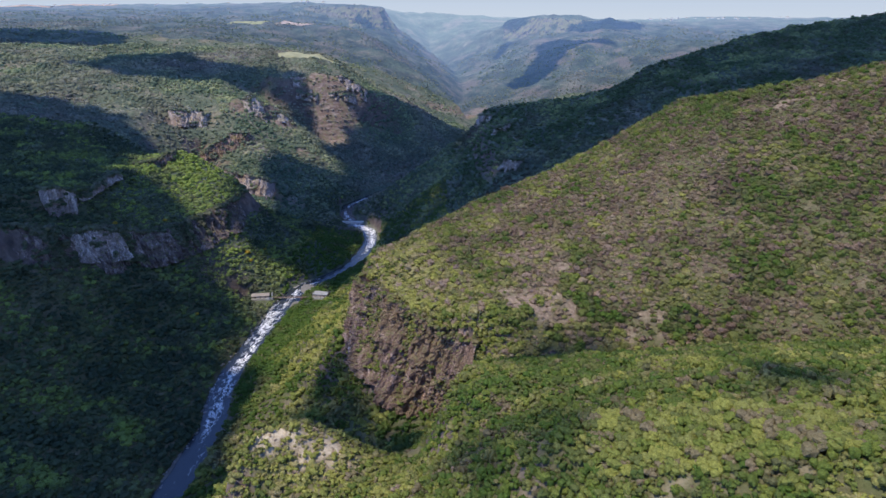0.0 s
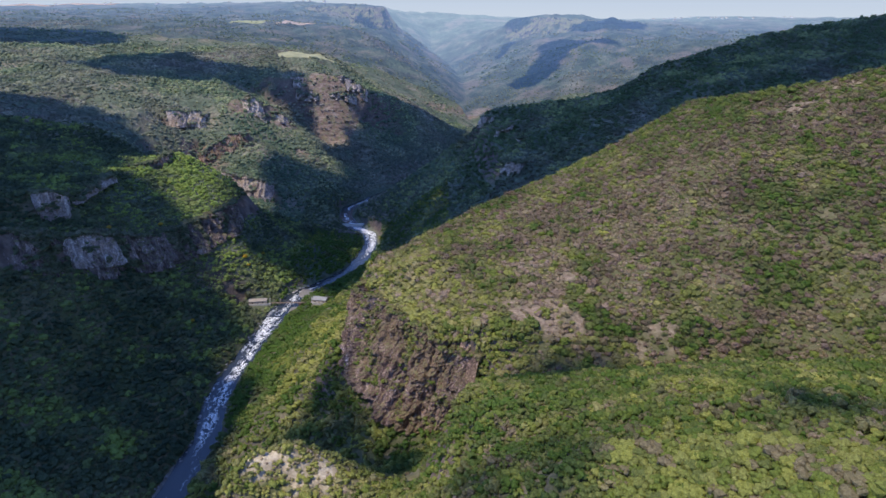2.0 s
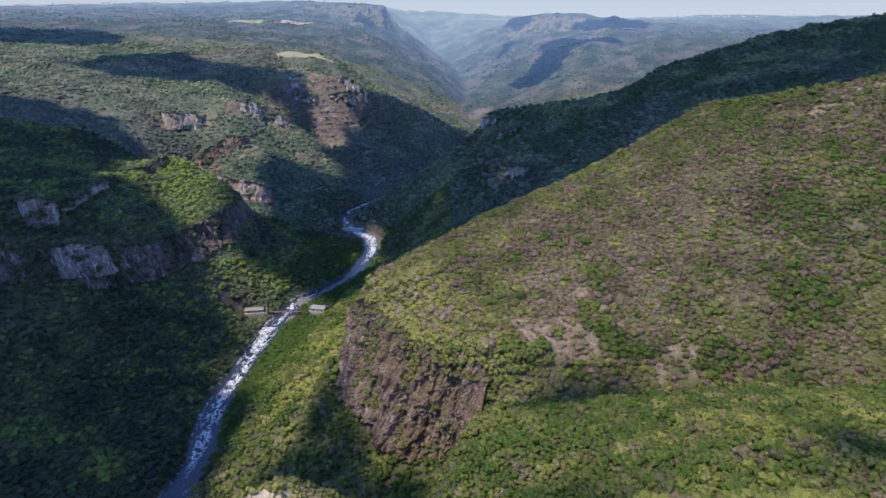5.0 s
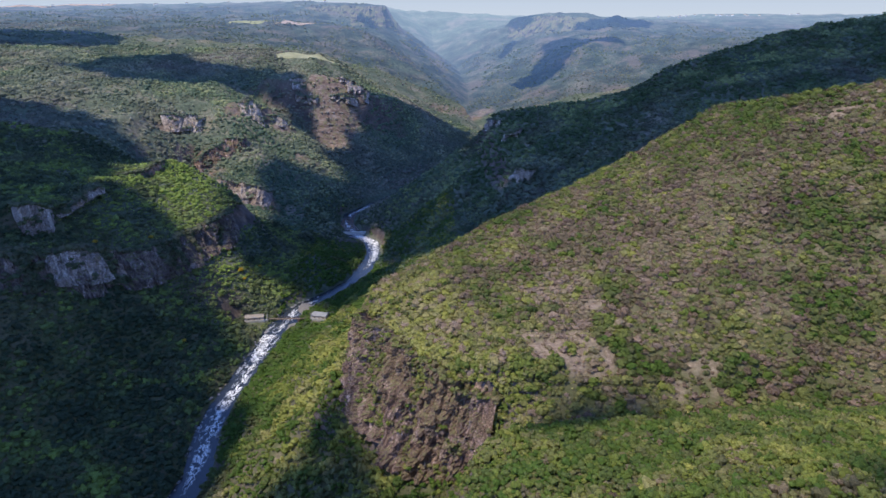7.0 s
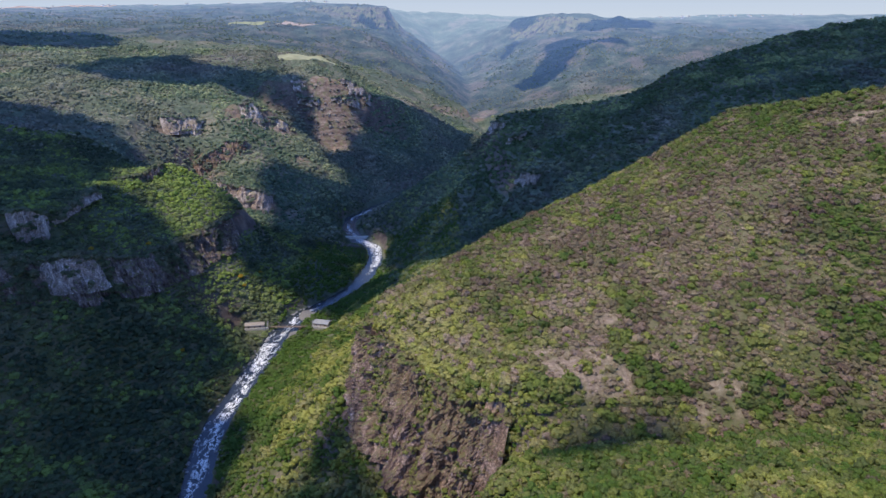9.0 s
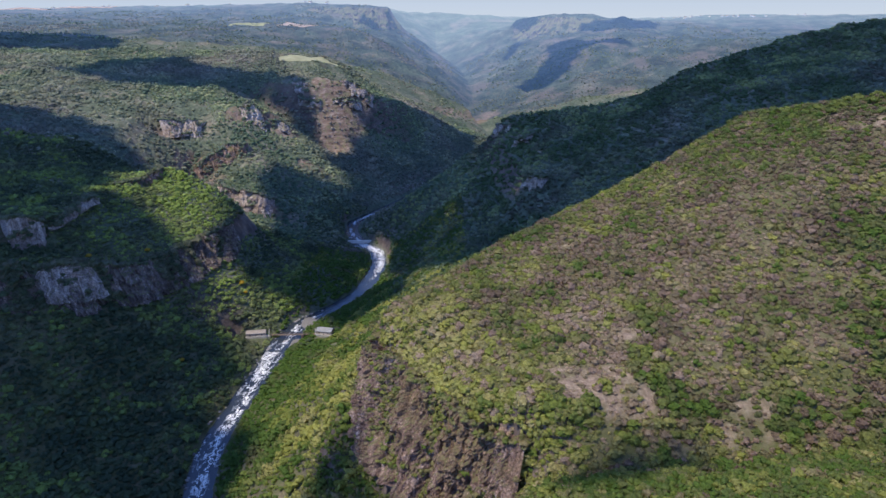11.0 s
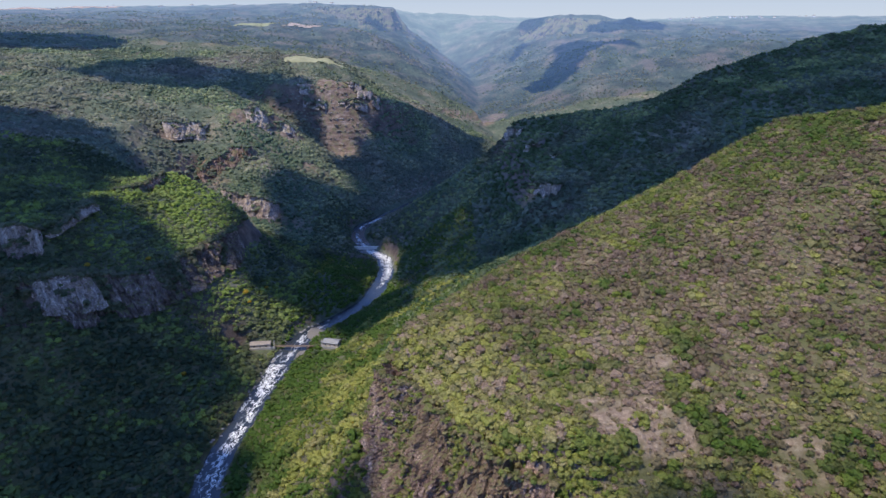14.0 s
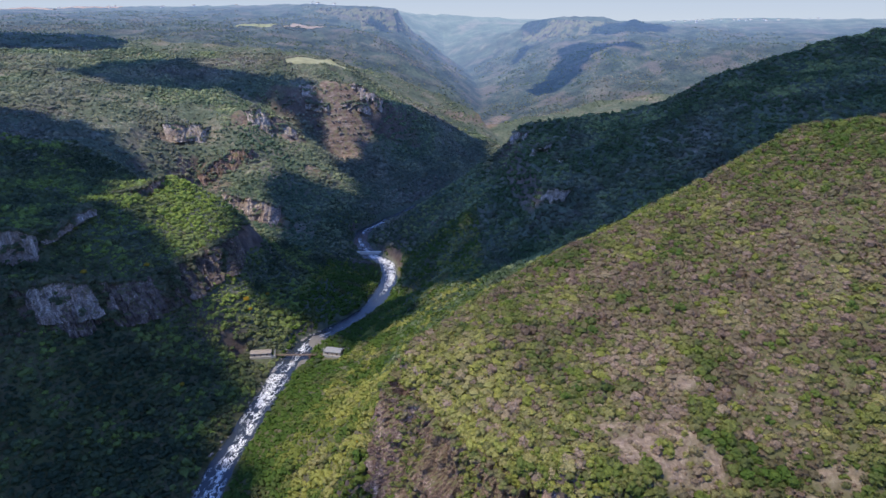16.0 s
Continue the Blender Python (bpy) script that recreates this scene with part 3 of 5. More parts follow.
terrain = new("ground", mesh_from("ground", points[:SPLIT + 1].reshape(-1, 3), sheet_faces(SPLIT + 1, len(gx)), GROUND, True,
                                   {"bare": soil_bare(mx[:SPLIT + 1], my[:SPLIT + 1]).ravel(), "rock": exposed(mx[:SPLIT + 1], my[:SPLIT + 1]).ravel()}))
tagged(terrain, "canyon hillsides of dry brown soil under green scrub", "ground", kind="structure")
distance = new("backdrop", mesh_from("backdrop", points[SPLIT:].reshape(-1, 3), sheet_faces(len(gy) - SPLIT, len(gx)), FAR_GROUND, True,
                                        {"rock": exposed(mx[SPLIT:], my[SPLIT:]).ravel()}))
tagged(distance, "hazy blue-green mesas and plateau along the horizon", "hills", kind="structure")

# ---- river ---------------------------------------------------------------------
flow = along([p for p in RIVER if p[1] < 1500], 4.0)
for _ in range(6):
    flow[1:-1] = (flow[:-2] + 2 * flow[1:-1] + flow[2:]) / 4
tangent = np.gradient(flow[:, :2], axis=0)
tangent /= np.linalg.norm(tangent, axis=1)[:, None]
side = np.stack([tangent[:, 1], -tangent[:, 0]], 1)
length = np.concatenate([[0], np.cumsum(np.linalg.norm(np.diff(flow[:, :2], axis=0), axis=1))])
across = np.linspace(-22, 22, 15)
wx = flow[:, None, 0] + side[:, None, 0] * across
wy = flow[:, None, 1] + side[:, None, 1] * across
wz = np.repeat(flow[:, 2:3], len(across), 1) + 0.25
rapid = np.clip(0.3 + 0.26 * bump(flow[:, 0], flow[:, 1], -213, 710, 400, 120) + 0.85 * bump(flow[:, 0], flow[:, 1], -125, 1085, 400, 80)
                + 0.15 * bump(flow[:, 0], flow[:, 1], -220, 560, 400, 60) - 0.4 * bump(flow[:, 0], flow[:, 1], -150, 920, 400, 55)
                - 0.08 * bump(flow[:, 0], flow[:, 1], -225, 440, 400, 90) + 0.2 * bump(flow[:, 0], flow[:, 1], -125, 1105, 400, 30), 0, 1.35)
narrow = bump(flow[:, 0], flow[:, 1], -125, 1085, 400, 90)[:, None]
white = rapid[:, None] + 0.3 - (0.5 + 0.9 * narrow) * np.abs(across[None, :] + 1.5 * np.sin(length / 40)[:, None]) / 12
water_mesh = mesh_from("river", np.stack([wx, wy, wz], -1).reshape(-1, 3), sheet_faces(len(flow), len(across)), WATER, True,
                       {"white": white.ravel()})
uv = np.stack([np.repeat(across[None, :], len(flow), 0), np.repeat(length[:, None], len(across), 1)], -1).reshape(-1, 2)
loops = np.empty(len(water_mesh.loops), np.int32)
water_mesh.loops.foreach_get("vertex_index", loops)
water_mesh.uv_layers.new(name="flow").data.foreach_set("uv", uv[loops].astype(np.float32).ravel())
tagged(new("water", water_mesh), "dark river streaked with white foam", "river", kind="structure")

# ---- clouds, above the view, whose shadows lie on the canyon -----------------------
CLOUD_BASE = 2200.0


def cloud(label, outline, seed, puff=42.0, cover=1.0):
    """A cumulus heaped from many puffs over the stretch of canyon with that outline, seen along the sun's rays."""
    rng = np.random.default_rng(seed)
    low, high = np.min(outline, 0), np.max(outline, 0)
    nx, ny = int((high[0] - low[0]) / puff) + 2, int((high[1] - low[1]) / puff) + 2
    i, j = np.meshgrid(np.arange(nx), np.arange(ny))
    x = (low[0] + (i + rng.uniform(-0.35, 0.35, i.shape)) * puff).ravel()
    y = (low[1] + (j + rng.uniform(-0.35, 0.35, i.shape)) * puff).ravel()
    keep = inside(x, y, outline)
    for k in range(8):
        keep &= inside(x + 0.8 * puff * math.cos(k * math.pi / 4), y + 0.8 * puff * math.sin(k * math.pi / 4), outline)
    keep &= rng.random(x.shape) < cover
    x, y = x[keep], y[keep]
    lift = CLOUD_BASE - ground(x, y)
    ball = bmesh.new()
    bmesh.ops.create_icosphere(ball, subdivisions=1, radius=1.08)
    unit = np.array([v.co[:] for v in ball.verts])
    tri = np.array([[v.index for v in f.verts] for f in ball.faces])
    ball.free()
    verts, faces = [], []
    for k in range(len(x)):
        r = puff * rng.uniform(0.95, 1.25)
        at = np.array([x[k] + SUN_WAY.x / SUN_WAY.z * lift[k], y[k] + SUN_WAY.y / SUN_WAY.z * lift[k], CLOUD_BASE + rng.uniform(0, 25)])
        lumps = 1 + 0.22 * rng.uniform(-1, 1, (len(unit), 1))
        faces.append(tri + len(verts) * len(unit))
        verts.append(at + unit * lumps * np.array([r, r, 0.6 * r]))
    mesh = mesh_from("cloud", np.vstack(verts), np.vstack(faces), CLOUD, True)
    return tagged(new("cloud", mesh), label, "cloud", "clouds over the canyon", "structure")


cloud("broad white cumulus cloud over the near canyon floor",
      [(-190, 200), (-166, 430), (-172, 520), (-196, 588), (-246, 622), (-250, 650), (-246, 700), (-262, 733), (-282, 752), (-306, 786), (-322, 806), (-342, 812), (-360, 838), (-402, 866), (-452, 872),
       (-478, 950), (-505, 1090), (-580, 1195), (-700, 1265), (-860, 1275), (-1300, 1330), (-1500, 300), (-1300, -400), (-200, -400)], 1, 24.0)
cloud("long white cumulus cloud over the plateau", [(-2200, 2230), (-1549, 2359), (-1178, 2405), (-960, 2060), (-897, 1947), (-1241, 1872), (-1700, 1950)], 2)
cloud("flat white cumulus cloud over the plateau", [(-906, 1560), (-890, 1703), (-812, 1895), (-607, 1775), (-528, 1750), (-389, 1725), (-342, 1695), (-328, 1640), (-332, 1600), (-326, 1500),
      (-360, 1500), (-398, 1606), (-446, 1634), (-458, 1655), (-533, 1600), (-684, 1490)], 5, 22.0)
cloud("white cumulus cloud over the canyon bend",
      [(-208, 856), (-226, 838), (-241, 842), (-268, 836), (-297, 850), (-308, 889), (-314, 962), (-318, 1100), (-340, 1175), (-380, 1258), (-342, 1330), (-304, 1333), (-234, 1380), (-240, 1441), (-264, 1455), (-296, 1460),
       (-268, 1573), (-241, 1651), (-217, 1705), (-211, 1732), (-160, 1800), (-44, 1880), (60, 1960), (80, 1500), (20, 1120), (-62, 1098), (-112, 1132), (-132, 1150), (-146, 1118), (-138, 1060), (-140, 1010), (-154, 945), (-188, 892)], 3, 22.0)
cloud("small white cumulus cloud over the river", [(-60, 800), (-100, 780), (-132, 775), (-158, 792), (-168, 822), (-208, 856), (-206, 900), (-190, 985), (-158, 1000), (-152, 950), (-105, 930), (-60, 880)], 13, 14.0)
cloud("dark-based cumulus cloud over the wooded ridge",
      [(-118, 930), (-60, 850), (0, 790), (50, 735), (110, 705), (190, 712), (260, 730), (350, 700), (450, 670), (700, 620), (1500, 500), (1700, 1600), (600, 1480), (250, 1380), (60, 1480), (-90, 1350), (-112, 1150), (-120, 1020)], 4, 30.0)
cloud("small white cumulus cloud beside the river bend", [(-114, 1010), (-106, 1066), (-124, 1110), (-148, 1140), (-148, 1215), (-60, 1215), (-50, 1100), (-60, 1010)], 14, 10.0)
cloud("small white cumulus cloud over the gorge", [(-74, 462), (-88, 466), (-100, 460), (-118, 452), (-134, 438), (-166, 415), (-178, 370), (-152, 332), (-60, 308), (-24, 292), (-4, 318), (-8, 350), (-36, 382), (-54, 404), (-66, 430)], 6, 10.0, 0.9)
# sparse unseen puffs, added to half-shade three parts of the near spur
cloud("unseen broken cloud added to shade the near spur", [(22, 350), (58, 370), (98, 370), (114, 358), (100, 342), (62, 336), (30, 330)], 7, 5.0, 0.55)
cloud("unseen broken cloud added to shade the near spur", [(-8, 262), (-4, 232), (20, 205), (42, 198), (51, 206), (56, 219), (50, 250), (38, 246), (27, 243), (10, 258)], 15, 5.0, 0.4)
cloud("unseen broken cloud added to shade the near spur", [(109, 224), (132, 250), (153, 247), (161, 209), (153, 198), (126, 212)], 16, 5.0, 0.45)
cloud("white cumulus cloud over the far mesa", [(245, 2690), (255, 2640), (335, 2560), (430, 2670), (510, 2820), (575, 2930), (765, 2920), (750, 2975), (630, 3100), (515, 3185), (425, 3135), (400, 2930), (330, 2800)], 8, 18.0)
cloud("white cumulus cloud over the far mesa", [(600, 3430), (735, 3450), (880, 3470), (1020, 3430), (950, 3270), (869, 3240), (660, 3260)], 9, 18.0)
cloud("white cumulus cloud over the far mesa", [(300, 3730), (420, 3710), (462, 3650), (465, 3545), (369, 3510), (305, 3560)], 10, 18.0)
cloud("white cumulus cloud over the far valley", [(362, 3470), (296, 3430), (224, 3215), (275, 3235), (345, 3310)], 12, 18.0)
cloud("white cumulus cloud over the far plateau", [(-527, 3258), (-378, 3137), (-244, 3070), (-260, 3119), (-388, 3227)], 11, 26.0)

# ---- rock faces ------------------------------------------------------------------


LEDGE_PLANTS = []


def rock_face(name, label, foot, top, material, proud=2.0, rough=2.5, seed=1, column=3.5, cell=1.6, brow=3.0, strata=0.0, plants=0.0, broken=0.0, rubble=0.0, clefts=()):
    """A cliff between a line at its foot and a line along its top (both run with the open side on their right), jointed into upright columns
    or laid in level beds (strata), with plants on its ledges."""
    foot, top = np.asarray(foot, float), np.asarray(top, float)
    n = int(max(10, np.linalg.norm(np.diff(top[:, :2], axis=0), axis=1).sum() / cell))
    t = np.linspace(0, 1, n)

    knots = np.linspace(0, 1, len(top))
    lengths = np.concatenate([[0], np.cumsum(np.linalg.norm(np.diff(top[:, :2], axis=0), axis=1))])
    where = np.interp(t * lengths[-1], lengths, knots)
    a = np.stack([np.interp(where, knots, foot[:, k]) for k in range(3)], 1)
    b = np.stack([np.interp(where, knots, top[:, k]) for k in range(3)], 1)
    s = t * lengths[-1]
    way = np.gradient((a + b)[:, :2], axis=0)
    for _ in range(40):
        way[1:-1] = (way[:-2] + 2 * way[1:-1] + way[2:]) / 4
    way /= np.linalg.norm(way, axis=1)[:, None] + 1e-9
    out = np.stack([way[:, 1], -way[:, 0]], 1)
    rows = int(max(6, (b[:, 2] - a[:, 2]).max() / (cell * 1.15)))
    k = np.linspace(-0.15, 1.0, rows)[:, None]
    x = a[:, 0] + (b[:, 0] - a[:, 0]) * k
    y = a[:, 1] + (b[:, 1] - a[:, 1]) * k
    z = a[:, 2] + (b[:, 2] - a[:, 2]) * k
    mean = way.mean(0) / np.linalg.norm(way.mean(0))
    run = (x - x.mean()) * mean[0] + (y - y.mean()) * mean[1]
    cleft = np.zeros(z.shape)
    for at, wide, slant in clefts:
        cleft = np.maximum(cleft, np.exp(-(((t[None, :] - at + slant * (k - 0.5)) / wide) ** 2)))
    z = z + brow * fbm(run, 0 * z + 9.0 * seed, 26, 4, seed) * np.clip(k * 2, 0, 1)
    skew = run + 2.0 * fbm(run, z, 12, 3, seed + 3)
    width = column * (0.7 + 0.9 * value_noise(skew / 17, 0 * z, seed))
    joint = np.floor(skew / width)
    ledge = np.floor((z + 9 * lattice(joint, 0 * joint, seed)) / (9 + 12 * lattice(joint, 0 * joint + 5, seed)))
    inner = np.abs(skew / width - joint - 0.5) * 2
    push = 0.75 * rough * (lattice(joint, ledge, seed + 1) - 0.5) - 0.6 * rough * inner ** 6
    bed = z + 3 * fbm(run, z, 40, 2, seed + 7)
    layer = np.floor(bed / 5.5)
    push = push * (1 - 0.7 * strata) + strata * rough * (lattice(layer, 0 * layer, seed + 4) - 0.5)
    push = push + proud + 1.5 * rough * fbm(run, z * 0.35, 30, 3, seed + 2) + 0.7 * rough * fbm(run, z * 0.7, 5, 4, seed + 5)
    push = push - 6.0 * cleft + rubble * np.random.default_rng(seed + 70).normal(size=z.shape)
    ends = np.clip(np.minimum(t, 1 - t) * 9, 0, 1)[None, :]
    push = push * ends - 5.0 * (1 - ends)
    hidden = np.clip((value_noise(run / 19 + 7 * seed, z / 16, seed + 8) * 0.65 + 0.35 * value_noise(run / 7, z / 6, seed + 9) - 1 + broken) * 9, 0, 1) if broken else 0 * z
    push = push - 14 * hidden
    x, y = x + out[:, 0] * push, y + out[:, 1] * push
    if plants:
        pick = (value_noise(run / 9 + 3 * seed, z / 7, seed + 6) + 0.8 * cleft > 1 - plants) & (np.random.default_rng(seed).random(z.shape) < 0.1 * cell ** 2 * (0.9 + 3 * cleft)) & (k > 0.03)
        LEDGE_PLANTS.append(np.stack([x[pick], y[pick], z[pick]], 1))
    # the top bends back and runs out on the slope behind
    crest = len(x) - 1
    for back, share in ((2.5, 0.0), (7.0, 0.25), (15.0, 0.7), (26.0, 1.0)):
        bx, by = x[crest] - out[:, 0] * back, y[crest] - out[:, 1] * back
        x, y = np.vstack([x, bx]), np.vstack([y, by])
        z = np.vstack([z, z[crest] * (1 - share) + (ground(bx, by) - 1.5) * share + 0.4 * fbm(bx, by, 5, 2, seed)])
    if plants:
        pick = np.random.default_rng(seed + 50).random(x[crest:].shape) < min(1.0, 0.4 * cell)
        LEDGE_PLANTS.append(np.stack([x[crest:][pick], y[crest:][pick], z[crest:][pick]], 1))
    ob = new(name, mesh_from(name, np.stack([x, y, z], -1).reshape(-1, 3), sheet_faces(len(x), n), material))
    return tagged(ob, label, "cliff", kind="structure")


def lower(line, drop, out=0.0):
    """The line `drop` metres further down and a little out to its right."""
    line = np.asarray(line, float)
    way = np.gradient(line[:, :2], axis=0)
    way /= np.linalg.norm(way, axis=1)[:, None]
    line = line.copy()
    line[:, 0] += way[:, 1] * out
    line[:, 1] -= way[:, 0] * out
    line[:, 2] -= drop
    return line


rock_face("cliff", "brown jointed basalt cliff below the near spur", CLIFF_FOOT, CLIFF_TOP, ROCK, 4.5, 6.0, 1, 4.4, 0.8, 4.0, 0.25, 0.28,
          rubble=0.5, clefts=((0.12, 0.02, 0.1), (0.36, 0.06, 0.14), (0.62, 0.03, 0.0)))
rock_face("cliff", "grey-purple columnar basalt cliff under a wooded bench", LEFT_FOOT[3:], LEFT_TOP[3:], CLIFF_ROCK, 9.0, 7.5, 2, 5.2, 1.2, 6.0, 0.05, 0.14,
          rubble=0.25, clefts=((0.13, 0.06, 0.0), (0.33, 0.03, 0.0), (0.53, 0.03, 0.0), (0.66, 0.02, 0.0), (0.8, 0.015, 0.0)))
rock_face("cliff", "pale grey slab standing out of the dark cliff", [(-429, 688, 108), (-405, 710, 102), (-380, 736, 98)], [(-441, 698, 138), (-420, 722, 134), (-396, 746, 122)], GREY_ROCK, 11.0, 3.0, 22,
          4.0, 1.2, 6.0, 0.1, 0.15, 0.0, 0.4)
for label, line, drop, out, stone, seed in (
        ("pale layered rock outcrop on a wooded slope", [(-481, 734, 176), (-470, 742, 179), (-460, 749, 176), (-450, 757, 164)], 32, 6, GREY_ROCK, 5),
        ("low pale rock ledge among trees", [(-447, 762, 161), (-443, 790, 168), (-441, 815, 171), (-440, 842, 175)], 6, 3, GREY_ROCK, 6),
        ("dark rock outcrop above a green bench", [(-449, 914, 166), (-432, 944, 170), (-412, 978, 175)], 17, 5, ROCK, 7),
        ("brown rock band on a canyon slope", [(-575, 1350, 180), (-536, 1378, 179), (-500, 1390, 166)], 26, 17, LEDGE_ROCK, 8),
        ("lit rock band high on a canyon spur", [(-450, 1450, 196), (-430, 1461, 200), (-408, 1476, 174)], 36, 22, LEDGE_ROCK, 9),
        ("sunlit rock brow on a canyon spur", [(-415, 1481, 160), (-381, 1506, 162), (-350, 1526, 122)], 24, 17, LEDGE_ROCK, 10),
        ("dark stepped rock wall in a side canyon", [(-487, 1246, 104), (-462, 1266, 130), (-431, 1299, 145), (-398, 1320, 141)], 28, 15, ROCK, 11),
        ("purple-brown rock wall above the canyon floor", [(-424, 1196, 100), (-382, 1190, 87), (-322, 1186, 72)], 40, 18, PALE_ROCK, 12)):
    rock_face("rock_outcrop", label, lower(line, drop, out), line, stone, 5.0, 5.0, seed, 5.0, 1.5, 9.0, 0.5, 0.3, 0.1 if seed in (5, 11, 12) else 0.2, 0.35)
for label, line, drop, out, seed in (
        ("small pale ledge on a shaded spur", [(64, 1188, 196), (74, 1172, 198), (90, 1166, 202)], 16, 4, 13),
        ("small pale ledge on a shaded spur", [(84, 1094, 190), (96, 1084, 192), (112, 1080, 192)], 13, 4, 14),
        ("small pale ledge on a shaded spur", [(104, 1040, 188), (116, 1030, 186), (132, 1026, 184)], 12, 4, 23),
        ("small pale ledge on a shaded spur", [(86, 962, 168), (98, 948, 166), (118, 940, 164)], 16, 4, 24),
        ("broken pale rock ledge along the hill top", [(-392, 1672, 222), (-352, 1690, 222), (-316, 1698, 217)], 24, 12, 18),
        ("pale stepped rock ledge along the hill top", [(-292, 1702, 214), (-262, 1708, 218), (-232, 1714, 206), (-200, 1722, 178)], 26, 14, 19),
        ("pale rock ledge half way up the scree", [(-300, 1672, 182), (-262, 1676, 180), (-226, 1690, 165)], 14, 7, 20),
        ("brown rock ledge in the shaded gully", [(-372, 1650, 190), (-346, 1646, 184), (-318, 1652, 178)], 16, 8, 21)):
    rock_face("rock_outcrop", label, lower(line, drop, out), line, LEDGE_ROCK if "shaded spur" in label else PALE_ROCK, 5.0, 5.0, seed, 5.0, 1.5, 8.0, 0.8, 0.3, 0.5)
rock_face("backdrop", "hazy brown cliff edge of the far plateau", [(-660, 3270, 335), (-550, 3240, 325), (-428, 3165, 305), (-309, 3140, 288), (-235, 3230, 262), (-235, 3500, 262)],
          [(-690, 3360, 395), (-550, 3350, 396), (-440, 3300, 396), (-340, 3250, 390), (-300, 3300, 388), (-310, 3500, 390)], FAR_ROCK, 4.0, 22.0, 16, 30.0, 9.0, 10.0, 0.2)
rock_face("backdrop", "blue hazy cliff of a distant mesa", [(330, 3640, 262), (300, 3480, 236), (470, 3440, 262), (735, 3319, 298), (880, 3230, 296)],
          [(345, 3650, 322), (362, 3600, 330), (500, 3560, 344), (690, 3490, 344), (800, 3400, 322)], FAR_ROCK, 4.0, 22.0, 17, 30.0, 9.0, 10.0, 0.2)

# ---- plants ------------------------------------------------------------------------


def crown(rng, finer, clumps, clump=0.42, body=0.8, tall=0.68):
    """One rounded, ragged crown of radius 1 resting on z = 0: lobes of leaves with loose clumps round them."""
    bm = bmesh.new()
    bmesh.ops.create_icosphere(bm, subdivisions=finer, radius=body)
    bmesh.ops.delete(bm, geom=[v for v in bm.verts if v.co.z < -0.5], context="VERTS")
    lobes = [(Vector(rng.normal(size=3)).normalized(), rng.uniform(0.25, 0.5)) for _ in range(6)]
    verts = []
    for v in bm.verts:
        d = v.co.normalized()
        swell = max(max(0.0, d.dot(a) - 0.5) * b * 1.8 for a, b in lobes)
        verts.append(np.array(v.co) * (0.82 + swell + rng.uniform(-0.12, 0.12)))
    bm.verts.index_update()
    faces = [[v.index for v in f.verts] for f in bm.faces]
    bm.free()
    for _ in range(clumps):
        d = rng.normal(size=3)
        d /= np.linalg.norm(d)
        d[2] = abs(d[2]) * 1.1 - 0.2
        d /= np.linalg.norm(d)
        lean = d + rng.normal(size=3) * 0.4
        lean /= np.linalg.norm(lean)
        u = np.cross(lean, rng.normal(size=3))
        u /= np.linalg.norm(u)
        w = np.cross(lean, u)
        c = d * rng.uniform(0.72, 1.08)
        size = clump * rng.uniform(0.6, 1.25)
        base = len(verts)
        verts += [c + size * (u * math.cos(q) + w * math.sin(q)) * rng.uniform(0.7, 1.2) for q in (0.0, 2.1, 4.2)]
        faces.append([base, base + 1, base + 2])
    verts = np.array(verts)
    verts[:, 2] = (verts[:, 2] + 0.45) * tall
    return verts, np.array(faces)


def lobed(rng, lobes, clumps, clump):
    """A shrub of radius 1 whose crown is heaped from small tufts, with loose leaves round them."""
    verts, faces = [], []
    ball = bmesh.new()
    bmesh.ops.create_icosphere(ball, subdivisions=1, radius=1.0)
    unit = np.array([v.co[:] for v in ball.verts])
    tri = np.array([[v.index for v in f.verts] for f in ball.faces])
    ball.free()
    for k in range(lobes):
        a = 2.4 * k + rng.uniform(0, 1)
        reach = 0.75 * math.sqrt(k / max(1, lobes - 1)) if lobes > 1 else 0.0
        r = rng.uniform(0.28, 0.55)
        at = np.array([reach * math.cos(a), reach * math.sin(a), 0.42 + 0.3 * (1 - reach) + rng.uniform(-0.16, 0.2)])
        faces.append(tri + len(verts) * 12)
        verts.append(at + unit * r * rng.uniform(0.75, 1.25, (12, 1)) * np.array([1, 1, 0.85]))
    body = np.vstack(verts)
    faces = [list(f) for f in np.vstack(faces)]
    verts = list(body)
    for _ in range(clumps):
        c = body[rng.integers(len(body))] + rng.normal(size=3) * 0.08
        u, w = rng.normal(size=3), rng.normal(size=3)
        u, w = u / np.linalg.norm(u), w / np.linalg.norm(w)
        base, size = len(verts), clump * rng.uniform(0.6, 1.3)
        verts += [c + size * u, c + size * w, c - size * 0.6 * (u + w)]
        faces.append([base, base + 1, base + 2])
    return np.array(verts), np.array(faces)


def scatter_places(rng, x0, x1, y0, y1, gap):
    """Jittered places, about `gap` apart."""
    nx, ny = int((x1 - x0) / gap), int((y1 - y0) / gap)
    i, j = np.meshgrid(np.arange(nx), np.arange(ny))
    x = x0 + (i + 0.5 * (j % 2) + rng.uniform(-0.42, 0.42, i.shape)) * gap
    y = y0 + (j + rng.uniform(-0.42, 0.42, i.shape)) * gap
    return x.ravel(), y.ravel()


def steepness(x, y):
    return np.hypot(ground(x + 3, y) - ground(x - 3, y), ground(x, y + 3) - ground(x, y - 3)) / 6


